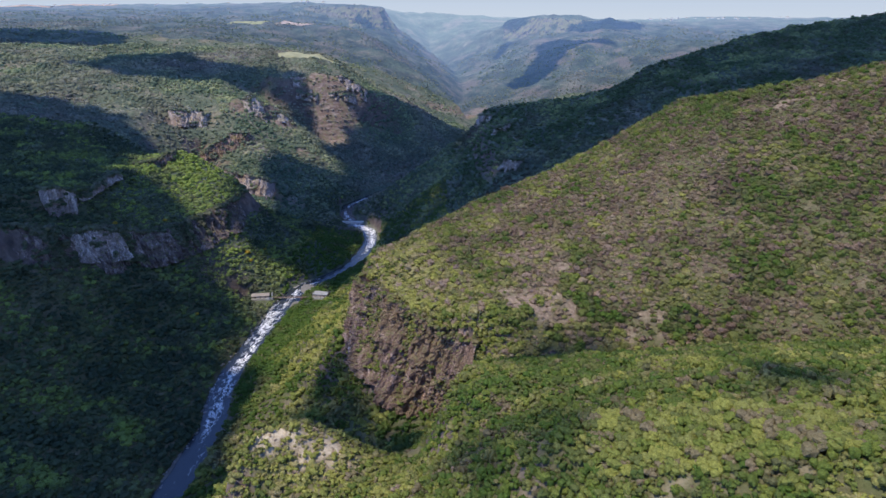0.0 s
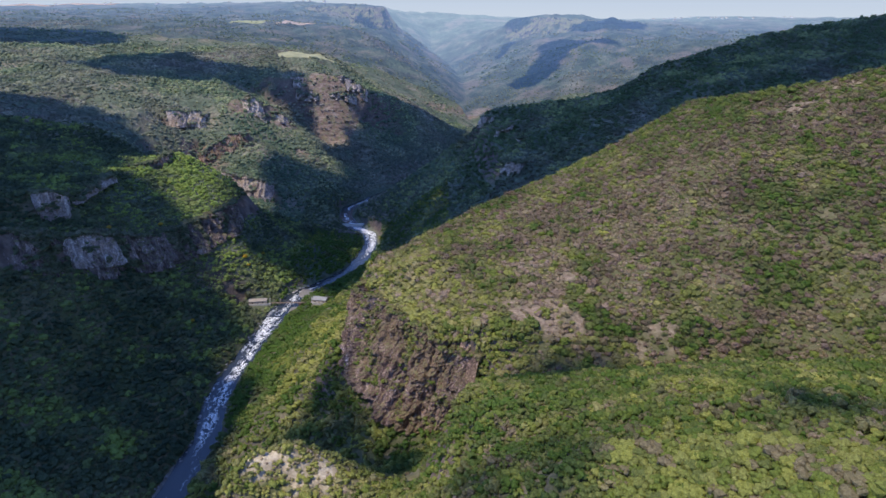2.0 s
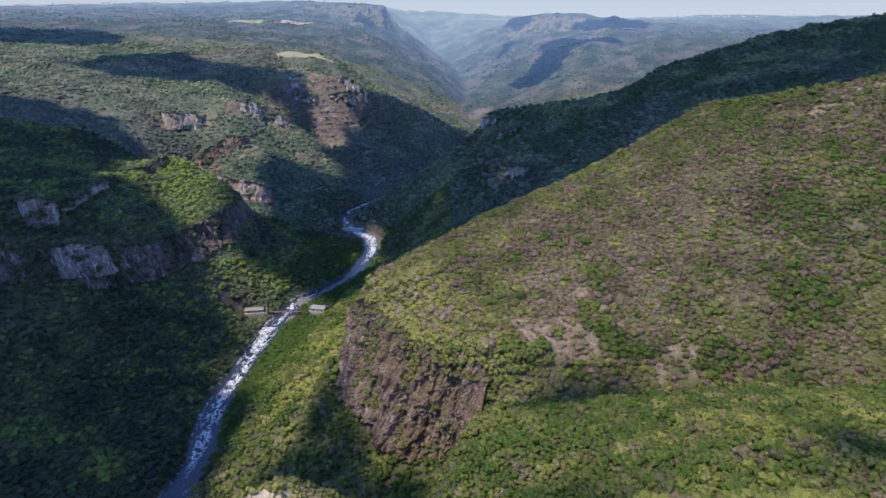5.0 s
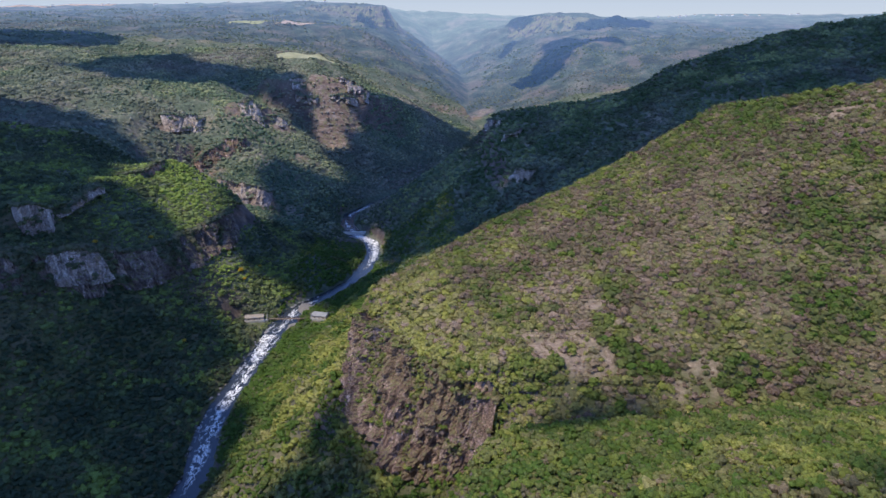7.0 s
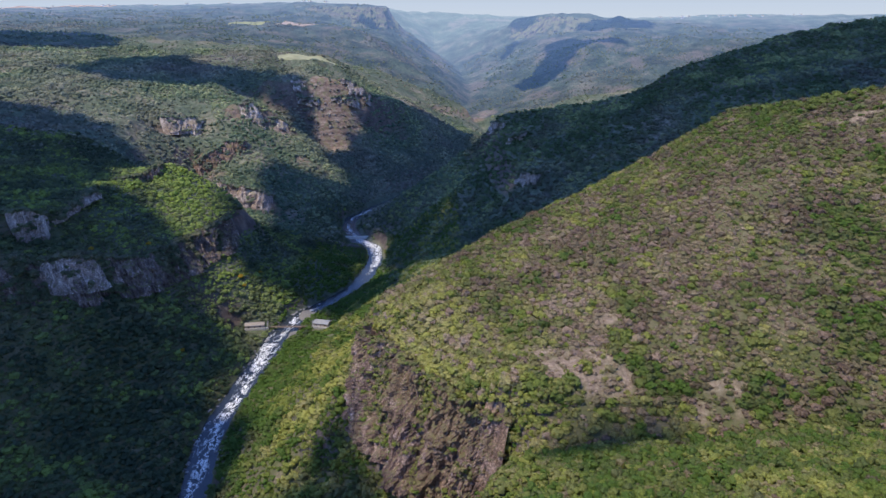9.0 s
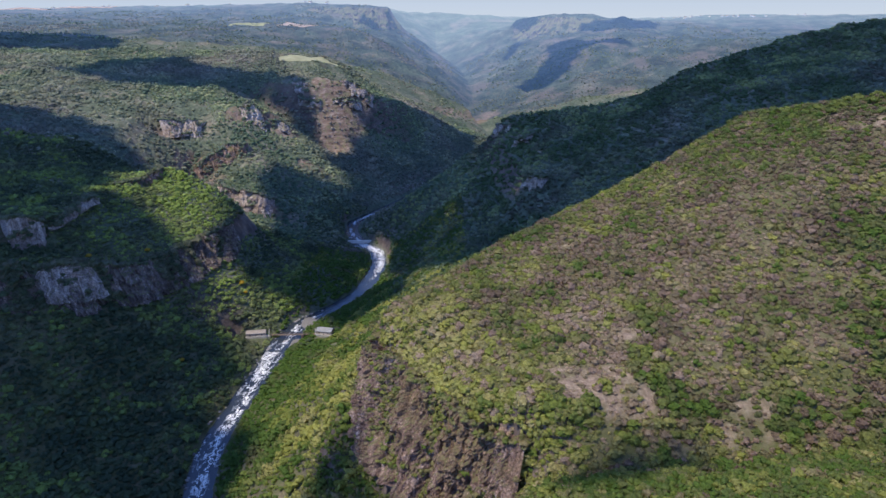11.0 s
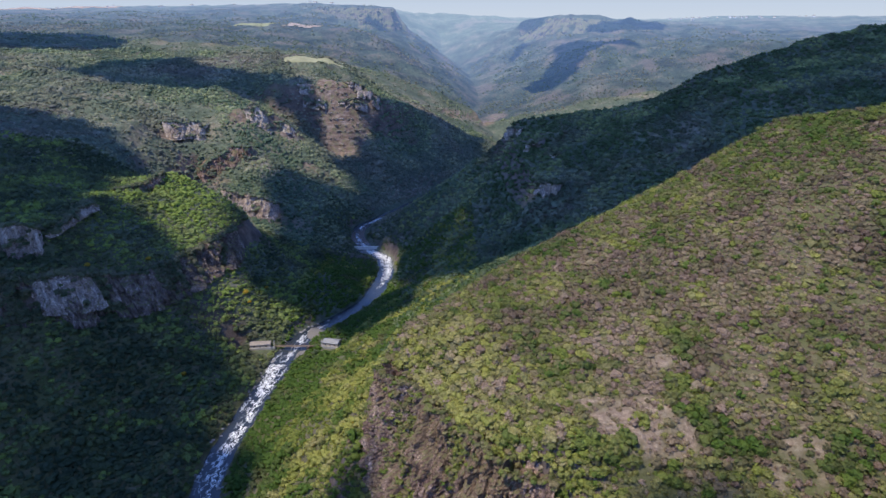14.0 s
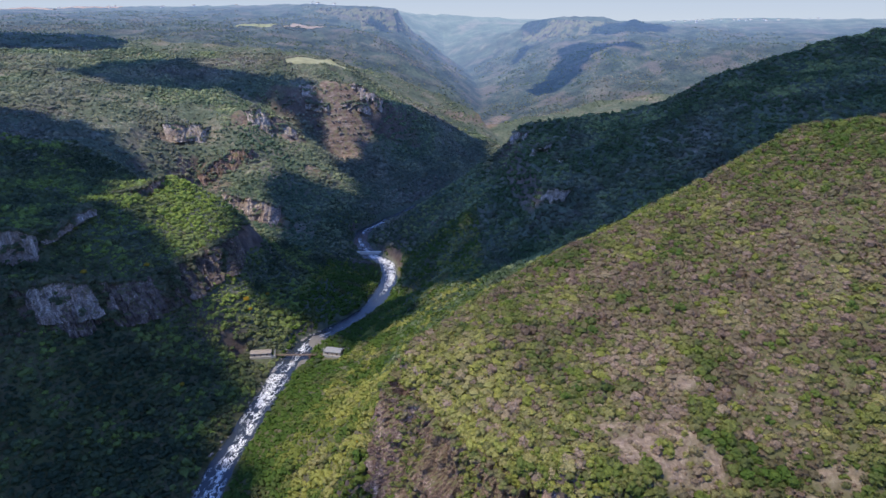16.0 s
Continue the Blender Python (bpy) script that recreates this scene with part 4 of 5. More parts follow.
def thicket(name, label, x, y, size, tone, dry, material, crowns, seed, sink=0.14, height=None, largest=5.5):
    """Many crowns joined into one mesh."""
    rng = np.random.default_rng(seed)
    z = ground(x, y) if height is None else height
    size = np.minimum(size, largest)
    kind = rng.integers(0, len(crowns), len(x))
    turn = rng.uniform(0, 2 * math.pi, len(x))
    tall = rng.uniform(0.75, 1.25, len(x))
    all_v, all_f, all_t, all_d, base = [], [], [], [], 0
    for k, (v, f) in enumerate(crowns):
        pick = np.nonzero(kind == k)[0]
        if not len(pick):
            continue
        c, s = np.cos(turn[pick])[:, None], np.sin(turn[pick])[:, None]
        r = size[pick][:, None]
        px = (v[None, :, 0] * c - v[None, :, 1] * s) * r + x[pick][:, None]
        py = (v[None, :, 0] * s + v[None, :, 1] * c) * r + y[pick][:, None]
        pz = (v[None, :, 2] * tall[pick][:, None] - sink) * r + z[pick][:, None]
        all_v.append(np.stack([px, py, pz], -1).reshape(-1, 3))
        all_f.append((f[None] + (base + np.arange(len(pick)) * len(v))[:, None, None]).reshape(-1, 3))
        all_t.append(np.repeat(tone[pick], len(v)))
        all_d.append(np.repeat(dry[pick], len(v)))
        base += len(pick) * len(v)
    mesh = mesh_from(name, np.vstack(all_v), np.vstack(all_f), material, False, {"tone": np.concatenate(all_t), "dry": np.concatenate(all_d)})
    return tagged(new(name, mesh), label, "shrubs", kind="stuff")


rng = np.random.default_rng(7)


def speck(rng):
    """A small, low, uneven tuft of radius 1 for what is far off or very small."""
    bm = bmesh.new()
    bmesh.ops.create_icosphere(bm, subdivisions=1, radius=1.0)
    unit = np.array([v.co[:] for v in bm.verts])
    tri = np.array([[v.index for v in f.verts] for f in bm.faces])
    bm.free()
    verts = unit * rng.uniform(0.7, 1.25, (len(unit), 1)) * np.array([1.0, 1.0, 0.75]) + np.array([0, 0, 0.3])
    faces = tri[(unit[tri][:, :, 2] > -0.6).all(1)]
    for _ in range(3):
        c = unit[rng.integers(len(unit))] * np.array([0.95, 0.95, 0.6]) + np.array([0, 0, 0.45])
        faces = np.vstack([faces, np.arange(3)[None] + len(verts)])
        verts = np.vstack([verts, c + rng.normal(size=(3, 3)) * 0.4])
    return verts, faces


FINE = [crown(rng, 1, 30, 0.34, tall=0.72) for _ in range(16)]
PUFF = [lobed(rng, 4, 24, 0.25) for _ in range(18)]
MIDDLE = [crown(rng, 1, 22, 0.45) for _ in range(10)]
COARSE = [crown(rng, 1, 9, 0.55) for _ in range(8)]
TINY = [crown(rng, 1, 3, 0.6) for _ in range(8)]
SPECK = [speck(rng) for _ in range(12)]
CREST_X, CREST_Y = [p[0] for p in NEAR_CREST], [p[1] for p in NEAR_CREST]
CLIFF_ZONE = [tuple(p) for p in lower(CLIFF_TOP, 0, 3.0)[1:, :2].tolist()] + [p[:2] for p in CLIFF_FOOT[:0:-1]]
HILL = [p[:2] for p in CLIFF_TOP] + [p[:2] for p in NEAR_GULLY] + [(600, 300), (600, 585), (400, 625), (338, 664), (296, 690), (247, 708), (186, 690), (124, 664), (64, 633), (8, 596), (-32, 552), (-66, 512)]
FRONT = [(20, 347), (11, 330), (0, 304), (-2, 284), (-26, 296), (-52, 314), (-80, 318), (-116, 292), (-124, 268), (-95, 245), (-40, 228), (0, 195), (30, 170), (60, 140), (170, 90), (420, 90), (460, 280), (420, 290)] + [p[:2] for p in NEAR_GULLY[-2::-1]]


def growth(x, y):
    """Tone and dryness of the scrub on the near hill, both 0..1, and where it is lush."""
    lush = np.maximum.reduce([bump(x, y, 100, 460, 6, 16), bump(x, y, 92, 414, 8, 20), bump(x, y, 97, 400, 12, 9), bump(x, y, 162, 385, 14, 9), bump(x, y, 20, 456, 14, 8), bump(x, y, 48, 441, 18, 6),
                              bump(x, y, 41, 479, 5, 5), bump(x, y, 112, 388, 10, 7), bump(x, y, 130, 394, 7, 6), bump(x, y, 36, 386, 6, 5), 0.8 * bump(x, y, 225, 412, 26, 22), 0.6 * bump(x, y, 250, 480, 26, 30),
                              0.7 * bump(x, y, 300, 650, 60, 30), 0.5 * bump(x, y, 40, 590, 60, 18)])
    lush = np.clip(lush * 2.5 + 0.6 * fbm(x, y, 11, 3, 81) - 0.35, 0, 1)
    brown = bump(x, y, 190, 520, 190, 140) + 0.65 * bump(x, y, 90, 425, 80, 45) - 0.75 * bump(x, y, -25, 440, 60, 60)
    dry = np.clip(0.95 * brown + 0.18 + 1.5 * fbm(x, y, 26, 4, 21), 0, 1) * (1 - 0.9 * lush)
    tone = np.clip(0.46 + 0.65 * fbm(x, y, 24, 4, 41) - 0.12 * np.clip((y - 500) / 100, 0, 1) + 0.5 * bump(x, y, -20, 445, 60, 50) - 0.35 * lush - 0.2 * np.clip((x - 180) / 80, 0, 1), 0, 1)
    return tone, dry, lush


def front_growth(x, y):
    """The same for the spur in front."""
    lush = np.clip(0.9 * bump(x, y, 45, 318, 60, 34) + 0.6 * bump(x, y, 48, 240, 26, 34) + 0.9 * fbm(x, y, 20, 3, 82), 0, 1)
    dry = np.clip(1.6 * fbm(x, y, 18, 4, 22) - 0.06 + 0.2 * bump(x, y, 130, 215, 60, 30) - 0.5 * bump(x, y, -85, 295, 45, 30), 0, 1) * (1 - 0.7 * lush)
    tone = np.clip(0.38 + 0.75 * fbm(x, y, 20, 4, 83) - 0.35 * lush - 0.25 * bump(x, y, 150, 345, 140, 22) - 0.05 + 0.9 * bump(x, y, -85, 297, 48, 32), 0, 1)
    return tone, dry, lush


# the near hill: larger green bushes, smaller leafless ones
x, y = scatter_places(rng, -85, 430, 340, 712, 3.6)
bare = soil_bare(x, y)
keep = inside(x, y, HILL) & ~inside(x, y, CLIFF_ZONE) & (rng.random(len(x)) > 0.08 + 0.5 * bare) & (x < 0.8 * y + 10)
x, y, bare = x[keep], y[keep], bare[keep]
tone, dry, lush = growth(x, y)
leafless = rng.random(len(x)) < np.maximum(0.16 + 0.64 * dry, 0.9 * bare)
size = np.exp(rng.normal(np.where(leafless, 0.88, 0.96), np.where(leafless, 0.3, 0.36))) * (1 + 0.35 * fbm(x, y, 30, 2, 8)) * (1 + 0.25 * lush + 0.35 * bump(x, y, -28, 442, 55, 50)) * (1 - 0.5 * bare)
tone = np.clip(tone + rng.normal(0, 0.16, len(x)), 0, 1)
dry = np.clip(np.where(leafless, 0.85, 0.2 + 0.05 * bump(x, y, -20, 440, 70, 60)) + rng.normal(0, 0.16, len(x)), 0, 1)
small = size < 2.0
thicket("scrub", "green and dry brown shrubs covering the near hillside", x[~small], y[~small], size[~small], tone[~small], dry[~small], SHRUB, FINE, 1, largest=4.2)
thicket("scrub", "small leafless brown bushes among green ones on the near hillside", x[small], y[small], size[small], tone[small], dry[small], SHRUB, MIDDLE, 16)

# darker, taller ones standing singly higher up
x, y = scatter_places(rng, 90, 400, 420, 690, 17)
keep = inside(x, y, HILL) & (x < 0.76 * y + 8) & (rng.random(len(x)) < 0.3 + 0.35 * (x > 190))
x, y = x[keep], y[keep]
thicket("scrub", "dark green shrubs standing singly on the near hillside", x, y, rng.uniform(2.6, 4.2, len(x)), rng.uniform(0, 0.22, len(x)), rng.uniform(0, 0.25, len(x)), SHRUB, PUFF, 19)

# the spur in front of it
x, y = scatter_places(rng, -128, 430, 90, 372, 3.05)
keep = inside(x, y, FRONT) & (x < 0.9 * y + 15) & (y > 205 - 0.63 * np.maximum(x, 0)) & (rng.random(len(x)) > 0.05 + 0.7 * soil_bare(x, y))
keep &= ~((x > 60) & (x < 145) & (y > 200 - 0.4 * (x - 40)) & (y < 232 - 0.4 * (x - 40)))
x, y = x[keep], y[keep]
tone, dry, lush = front_growth(x, y)
leafless = rng.random(len(x)) < 0.04 + 0.75 * dry
size = np.exp(rng.normal(np.where(leafless, 0.82, 1.0), 0.3)) * (1 + 0.3 * fbm(x, y, 30, 2, 8)) * (1 - 0.1 * bump(x, y, -85, 295, 45, 30))
thicket("scrub", "rounded yellow-green shrubs crowding the spur in front", x, y, size, np.clip(tone + rng.normal(0, 0.23, len(x)), 0, 1), np.clip(np.where(leafless, 0.62, 0.08) + rng.normal(0, 0.16, len(x)), 0, 1), SHRUB, PUFF, 9, largest=4.0)

# low growth between them
x, y = scatter_places(rng, -125, 420, 150, 712, 2.4)
hill, spur = inside(x, y, HILL) & (x < 0.76 * y + 8), inside(x, y, FRONT) & (x < 0.8 * y + 15) & (y > 210 - 0.63 * np.maximum(x, 0))
keep = (hill | spur) & ~inside(x, y, CLIFF_ZONE) & (rng.random(len(x)) < np.where(hill, 0.48, 0.4 + 0.4 * bump(x, y, -85, 295, 45, 30)) - 0.4 * soil_bare(x, y))
x, y, hill = x[keep], y[keep], hill[keep]
tone, dry, lush = [np.where(hill, a, b) for a, b in zip(growth(x, y), front_growth(x, y))]
thicket("scrub", "low dry herbs and seedlings between the shrubs", x, y, rng.uniform(0.6, 1.25, len(x)), np.clip(tone + 0.1 + rng.normal(0, 0.18, len(x)), 0, 1),
        np.clip(0.3 + 0.7 * dry + 0.5 * soil_bare(x, y) + rng.normal(0, 0.22, len(x)), 0, 1), SHRUB, SPECK, 12)

# large bushes crowding the cliff's rim
rim = along(CLIFF_TOP + [(44, 376, 176), (62, 392, 186)], 1.0)
pick = rng.integers(0, len(rim), 420)
back = np.abs(rng.normal(0, 11, len(pick)))
x, y = rim[pick, 0] + 0.62 * back + rng.uniform(-2, 1.5, len(pick)), rim[pick, 1] + 0.78 * back + rng.uniform(-2, 1.5, len(pick))
keep = (soil_bare(x, y) < 0.6) & ~inside(x, y, CLIFF_ZONE)
x, y, back = x[keep], y[keep], back[keep]
tone = np.clip(0.72 + 0.9 * fbm(x, y, 16, 3, 58) + rng.normal(0, 0.12, len(x)), 0, 1)
thicket("scrub", "large yellow-green bushes crowding the rim of the near cliff", x, y, rng.uniform(2.3, 4.6, len(x)) * np.where(back < 14, 1.0, 0.75), tone, np.clip(rng.normal(0.12, 0.12, len(x)), 0, 1), SHRUB, PUFF, 18)

# bushes on the steep ground round the near cliff
x, y = scatter_places(rng, -112, 60, 280, 505, 2.7)
keep = ~inside(x, y, CLIFF_ZONE) & (steepness(x, y) > 0.8)
x, y = x[keep], y[keep]
tone = np.clip(0.35 + 0.6 * fbm(x, y, 25, 3, 47) + rng.normal(0, 0.2, len(x)), 0, 1)
thicket("scrub", "bushes clinging to the steep ground round the cliff", x, y, rng.uniform(1.2, 2.4, len(x)), tone, np.clip(rng.normal(0.15, 0.25, len(x)), 0, 1), SHRUB, MIDDLE, 10)

# the bank between the near cliff and the river
x, y = scatter_places(rng, -228, 10, 250, 1090, 4.7)
keep = (river_distance(x, y) > 15) & (np.hypot(x + 178, y - 1130) > 34) & (np.hypot(x + 168, (y - 804) * 1.1) > 13) & ~inside(x, y, CLIFF_ZONE) & ~inside(x, y, HILL) & ~inside(x, y, FRONT) & ((y > 318) | (x < -100))
x, y = x[keep], y[keep]
size = np.exp(rng.normal(1.16, 0.38, len(x))) * (1 + 0.4 * fbm(x, y, 25, 3, 55))
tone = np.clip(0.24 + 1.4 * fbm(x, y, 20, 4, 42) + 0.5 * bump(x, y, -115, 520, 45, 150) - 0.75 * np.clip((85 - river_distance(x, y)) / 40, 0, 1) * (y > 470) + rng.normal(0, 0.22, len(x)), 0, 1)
dry = np.clip(0.8 * fbm(x, y, 22, 3, 23) - 0.1 + 0.15 * (rng.random(len(x)) < 0.2), 0, 1)
near = y < 560
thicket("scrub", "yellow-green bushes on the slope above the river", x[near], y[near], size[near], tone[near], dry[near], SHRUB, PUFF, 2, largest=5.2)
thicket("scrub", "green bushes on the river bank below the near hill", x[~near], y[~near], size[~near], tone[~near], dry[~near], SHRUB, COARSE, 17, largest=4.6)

# left canyon side below and above the cliff
x, y = scatter_places(rng, -900, -215, 380, 1110, 4.9)
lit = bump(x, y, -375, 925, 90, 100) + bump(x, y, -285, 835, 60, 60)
keep = (river_distance(x, y) > 15) & (np.hypot(x + 253, (y - 800) * 1.1) > 14) & (steepness(x, y) < 1.25) & (x > -0.8 * y - 30) & (rng.random(len(x)) > 0.12 * lit)
x, y = x[keep], y[keep]
size = np.exp(rng.normal(1.12, 0.38, len(x))) * (1 + 0.35 * fbm(x, y, 60, 3, 50))
# both bumps paint sunlight on the bench and slope as a brighter leaf tone
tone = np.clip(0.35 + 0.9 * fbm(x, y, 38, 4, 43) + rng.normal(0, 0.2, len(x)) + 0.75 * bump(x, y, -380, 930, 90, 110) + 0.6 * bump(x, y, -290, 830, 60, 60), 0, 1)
dry = np.clip(0.8 * fbm(x, y, 60, 3, 24) - 0.2, 0, 1)
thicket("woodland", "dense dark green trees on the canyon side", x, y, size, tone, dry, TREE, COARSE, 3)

# bushes round the weir
x, y = scatter_places(rng, -260, -80, 1040, 1330, 5.0)
keep = (river_distance(x, y) > 15) & (np.hypot((x + 168) / 30, (y - 1148) / 9) > 1) & (np.hypot((x + 165) / 24, (y - 1265) / 50) > 1) & (steepness(x, y) < 1.7)
x, y = x[keep], y[keep]
thicket("scrub", "dark bushes on the shaded banks round the weir", x, y, rng.uniform(1.6, 3.4, len(x)), np.clip(rng.normal(0.3, 0.2, len(x)), 0, 1), np.clip(rng.normal(0.1, 0.2, len(x)), 0, 1), TREE, SPECK, 20)

# low bushes between the trees of the sunlit bench and slope, sunlight painted into their tone
x, y = scatter_places(rng, -480, -232, 740, 1040, 3.8)
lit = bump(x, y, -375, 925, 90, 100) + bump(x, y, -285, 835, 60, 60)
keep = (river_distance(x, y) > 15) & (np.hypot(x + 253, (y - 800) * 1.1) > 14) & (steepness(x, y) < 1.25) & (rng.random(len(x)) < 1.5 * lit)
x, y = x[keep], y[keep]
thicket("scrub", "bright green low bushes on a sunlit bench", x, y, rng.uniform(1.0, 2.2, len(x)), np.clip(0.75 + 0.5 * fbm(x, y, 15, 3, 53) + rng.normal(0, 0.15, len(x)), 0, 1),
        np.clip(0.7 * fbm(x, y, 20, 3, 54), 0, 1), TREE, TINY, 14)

# shaded ridge beyond the near hill
x, y = scatter_places(rng, -110, 880, 610, 1290, 7.0)
keep = (river_distance(x, y) > 18) & (steepness(x, y) < 1.7) & (y > np.interp(x, CREST_X, CREST_Y) + 28) & ((x > -90) | (y > 960)) & ((x < 260) | (y > 860))
x, y = x[keep], y[keep]
size = np.exp(rng.normal(1.35, 0.33, len(x))) * (1 + 0.35 * fbm(x, y, 60, 3, 51))
tone = np.clip(0.3 + 1.3 * fbm(x, y, 40, 4, 44) + rng.normal(0, 0.2, len(x)), 0, 1)
dry = np.clip(0.15 + 1.0 * fbm(x, y, 60, 4, 25) + rng.normal(0, 0.15, len(x)), 0, 1)
hither = y < np.interp(x, CREST_X, CREST_Y) + 130
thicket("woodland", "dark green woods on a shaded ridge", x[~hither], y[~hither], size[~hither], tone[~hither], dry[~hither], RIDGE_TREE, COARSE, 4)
thicket("scrub", "yellow-green bushes behind the near hill's crest", x[hither], y[hither], size[hither] * 0.7, tone[hither], dry[hither], SHRUB, COARSE, 13)

# plateau edge and upper canyon
x, y = scatter_places(rng, -1500, 260, 1085, 2000, 7.0)
PASTURE = [(-448, 1800), (-470, 1860), (-500, 1925), (-430, 1938), (-345, 1915), (-300, 1880), (-310, 1845), (-372, 1795)]
thick = 0.95 + 1.0 * fbm(x, y, 75, 4, 48) + 0.35 * ((x > -330) & (y < 1700)) - 0.55 * exposed(x, y)
keep = (river_distance(x, y) > 24) & (np.hypot(x + 178, y - 1130) > 28) & (steepness(x, y) < 1.7) & (rng.random(len(x)) < thick) & ~((x > 20) & (y < 1300 + 0.6 * x)) & (x > -0.82 * y - 50) & ~inside(x, y, PASTURE)
x, y, thick = x[keep], y[keep], thick[keep]
size = np.exp(rng.normal(0.95, 0.42, len(x))) * (0.65 + 0.5 * np.clip(thick, 0, 1))
tone = np.clip(0.75 - 0.45 * np.clip(thick, 0, 1) + 0.9 * fbm(x, y, 45, 4, 45) + rng.normal(0, 0.2, len(x)), 0, 1)
dry = np.clip(0.3 + 1.1 * fbm(x, y, 160, 4, 26) + 0.5 * exposed(x, y), 0, 1)
thicket("woodland", "open green and brown scrub woodland on the plateau", x, y, size, tone, dry, SCRUB, SPECK, 5)

# far plateau and the slopes of the upper canyon
x, y = scatter_places(rng, -2000, 1500, 2000, 3500, 16.0)
thick = 0.5 + 1.1 * fbm(x, y, 130, 4, 49) - 0.25 * np.clip((y - 2500) / 800, 0, 1)
keep = (river_distance(x, y) > 20) & (steepness(x, y) < 1.2) & (rng.random(len(x)) < thick) & (x > -0.82 * y - 50) & ~((x > 150) & (y < 2250)) & (x < 0.7 * y)
x, y = x[keep], y[keep]
size = np.exp(rng.normal(1.25, 0.3, len(x)))
tone = np.clip(0.4 + 0.6 * fbm(x, y, 150, 4, 46) + rng.normal(0, 0.15, len(x)), 0, 1)
dry = np.clip(0.35 + 1.1 * fbm(x, y, 200, 4, 27), 0, 1)
near = y < 2300
thicket("woodland", "grey-green scrub on the far plateau", x[near], y[near], size[near], tone[near], dry[near], SCRUB, SPECK, 6)
tagged(thicket("backdrop", "distant hazy scrub below the mesas", x[~near], y[~near], size[~near], tone[~near], dry[~near], FAR_TREE, SPECK, 7),
       "distant hazy scrub below the mesas", "hills", kind="structure")

# bushes rooted on ledges of the cliffs
p = np.vstack(LEDGE_PLANTS)
for low_y, high_y, leaves, label in ((0, 600, SHRUB, "small bushes rooted on the near cliff's ledges"), (600, 1100, TREE, "dark bushes rooted on the cliff under the bench"),
                                     (1100, 9000, SCRUB, "small bushes rooted on distant cliff ledges")):
    q, far_off = p[(p[:, 1] > low_y) & (p[:, 1] <= high_y)], low_y > 0
    thicket("scrub", label, q[:, 0], q[:, 1], (2.0 if far_off else 1.25) * rng.uniform(0.9, 2.0, len(q)), rng.uniform(0.0, 0.5, len(q)) + (0.0 if far_off else 0.1),
            np.clip(rng.normal(0.35, 0.25, len(q)), 0, 1), leaves, SPECK if far_off else COARSE, 8, 0.3, q[:, 2])

# ---- sky behind the far rim ---------------------------------------------------------
turns = np.radians(np.linspace(35, 145, 60))
heights = np.array([100.0, 300.0, 420.0, 520.0, 700.0])
bx = np.repeat(4890 * np.cos(turns)[None, :], len(heights), 0)
by = np.repeat(78 + 4890 * np.sin(turns)[None, :], len(heights), 0)
bz = np.repeat(heights[:, None], len(turns), 1)
n = Nodes("pale_sky", 1.0)
n.colour((0.0, 0.0, 0.0))
n.put(n.ramp(n.maths("DIVIDE", n.part_of_place("Z"), 700.0), (0.45, (0.6, 0.68, 0.79)), (0.75, (0.5, 0.6, 0.76))), n.shader.inputs["Emission Color"])
n.shader.inputs["Emission Strength"].default_value = 1.0
n.shader.inputs["Specular IOR Level"].default_value = 0.0
tagged(new("backdrop", mesh_from("sky", np.stack([bx, by, bz], -1).reshape(-1, 3), sheet_faces(len(heights), len(turns)), n.material, True)),
       "pale hazy blue sky above the horizon", "sky", kind="structure")

# ---- things: bridge, buildings, weir ---------------------------------------------------


def part(name, bm, material, parent, label=""):
    """Links a bmesh as one mesh object under a thing or a part."""
    mesh = bpy.data.meshes.new(name)
    bm.to_mesh(mesh)
    bm.free()
    mesh.materials.append(material)
    ob = new(name, mesh)
    ob.parent = parent
    return tagged(ob, label)


def box(bm, size, at, turn=0.0, bevel=0.0):
    """A box of that size, its middle at `at`."""
    made = bmesh.ops.create_cube(bm, size=1.0, matrix=Matrix.LocRotScale(at, Euler((0, 0, radians(turn))), size))
    if bevel:
        edges = {e for v in made["verts"] for e in v.link_edges}
        bmesh.ops.bevel(bm, geom=list(edges), offset=bevel, segments=1, affect="EDGES")
    return bm


def boxes(*items, bevel=0.0):
    bm = bmesh.new()
    for size, at in items:
        box(bm, size, at, 0.0, bevel)
    return bm


def gable(length, width, eave, ridge, over=0.6, thick=0.25):
    """Two pitched slabs with their ridge along x."""
    bm = bmesh.new()
    l, w = length / 2 + over, width / 2 + over
    section = [(-w, eave), (0, ridge), (w, eave), (w, eave - thick), (0, ridge - thick), (-w, eave - thick)]
    ends = [[bm.verts.new((x, y, z)) for y, z in section] for x in (-l, l)]
    for k in range(6):
        bm.faces.new((ends[0][k], ends[0][(k + 1) % 6], ends[1][(k + 1) % 6], ends[1][k]))
    bm.faces.new((ends[0][0], ends[0][5], ends[0][4], ends[0][1]))
    bm.faces.new((ends[0][1], ends[0][4], ends[0][3], ends[0][2]))
    bm.faces.new((ends[1][1], ends[1][4], ends[1][5], ends[1][0]))
    bm.faces.new((ends[1][2], ends[1][3], ends[1][4], ends[1][1]))
    bmesh.ops.recalc_face_normals(bm, faces=bm.faces)
    return bm


def thing(name, place, turn, label, category, group=""):
    ob = new(name)
    ob.matrix_world = pose(*place, 0, 0, turn)
    return tagged(ob, label, category, group)


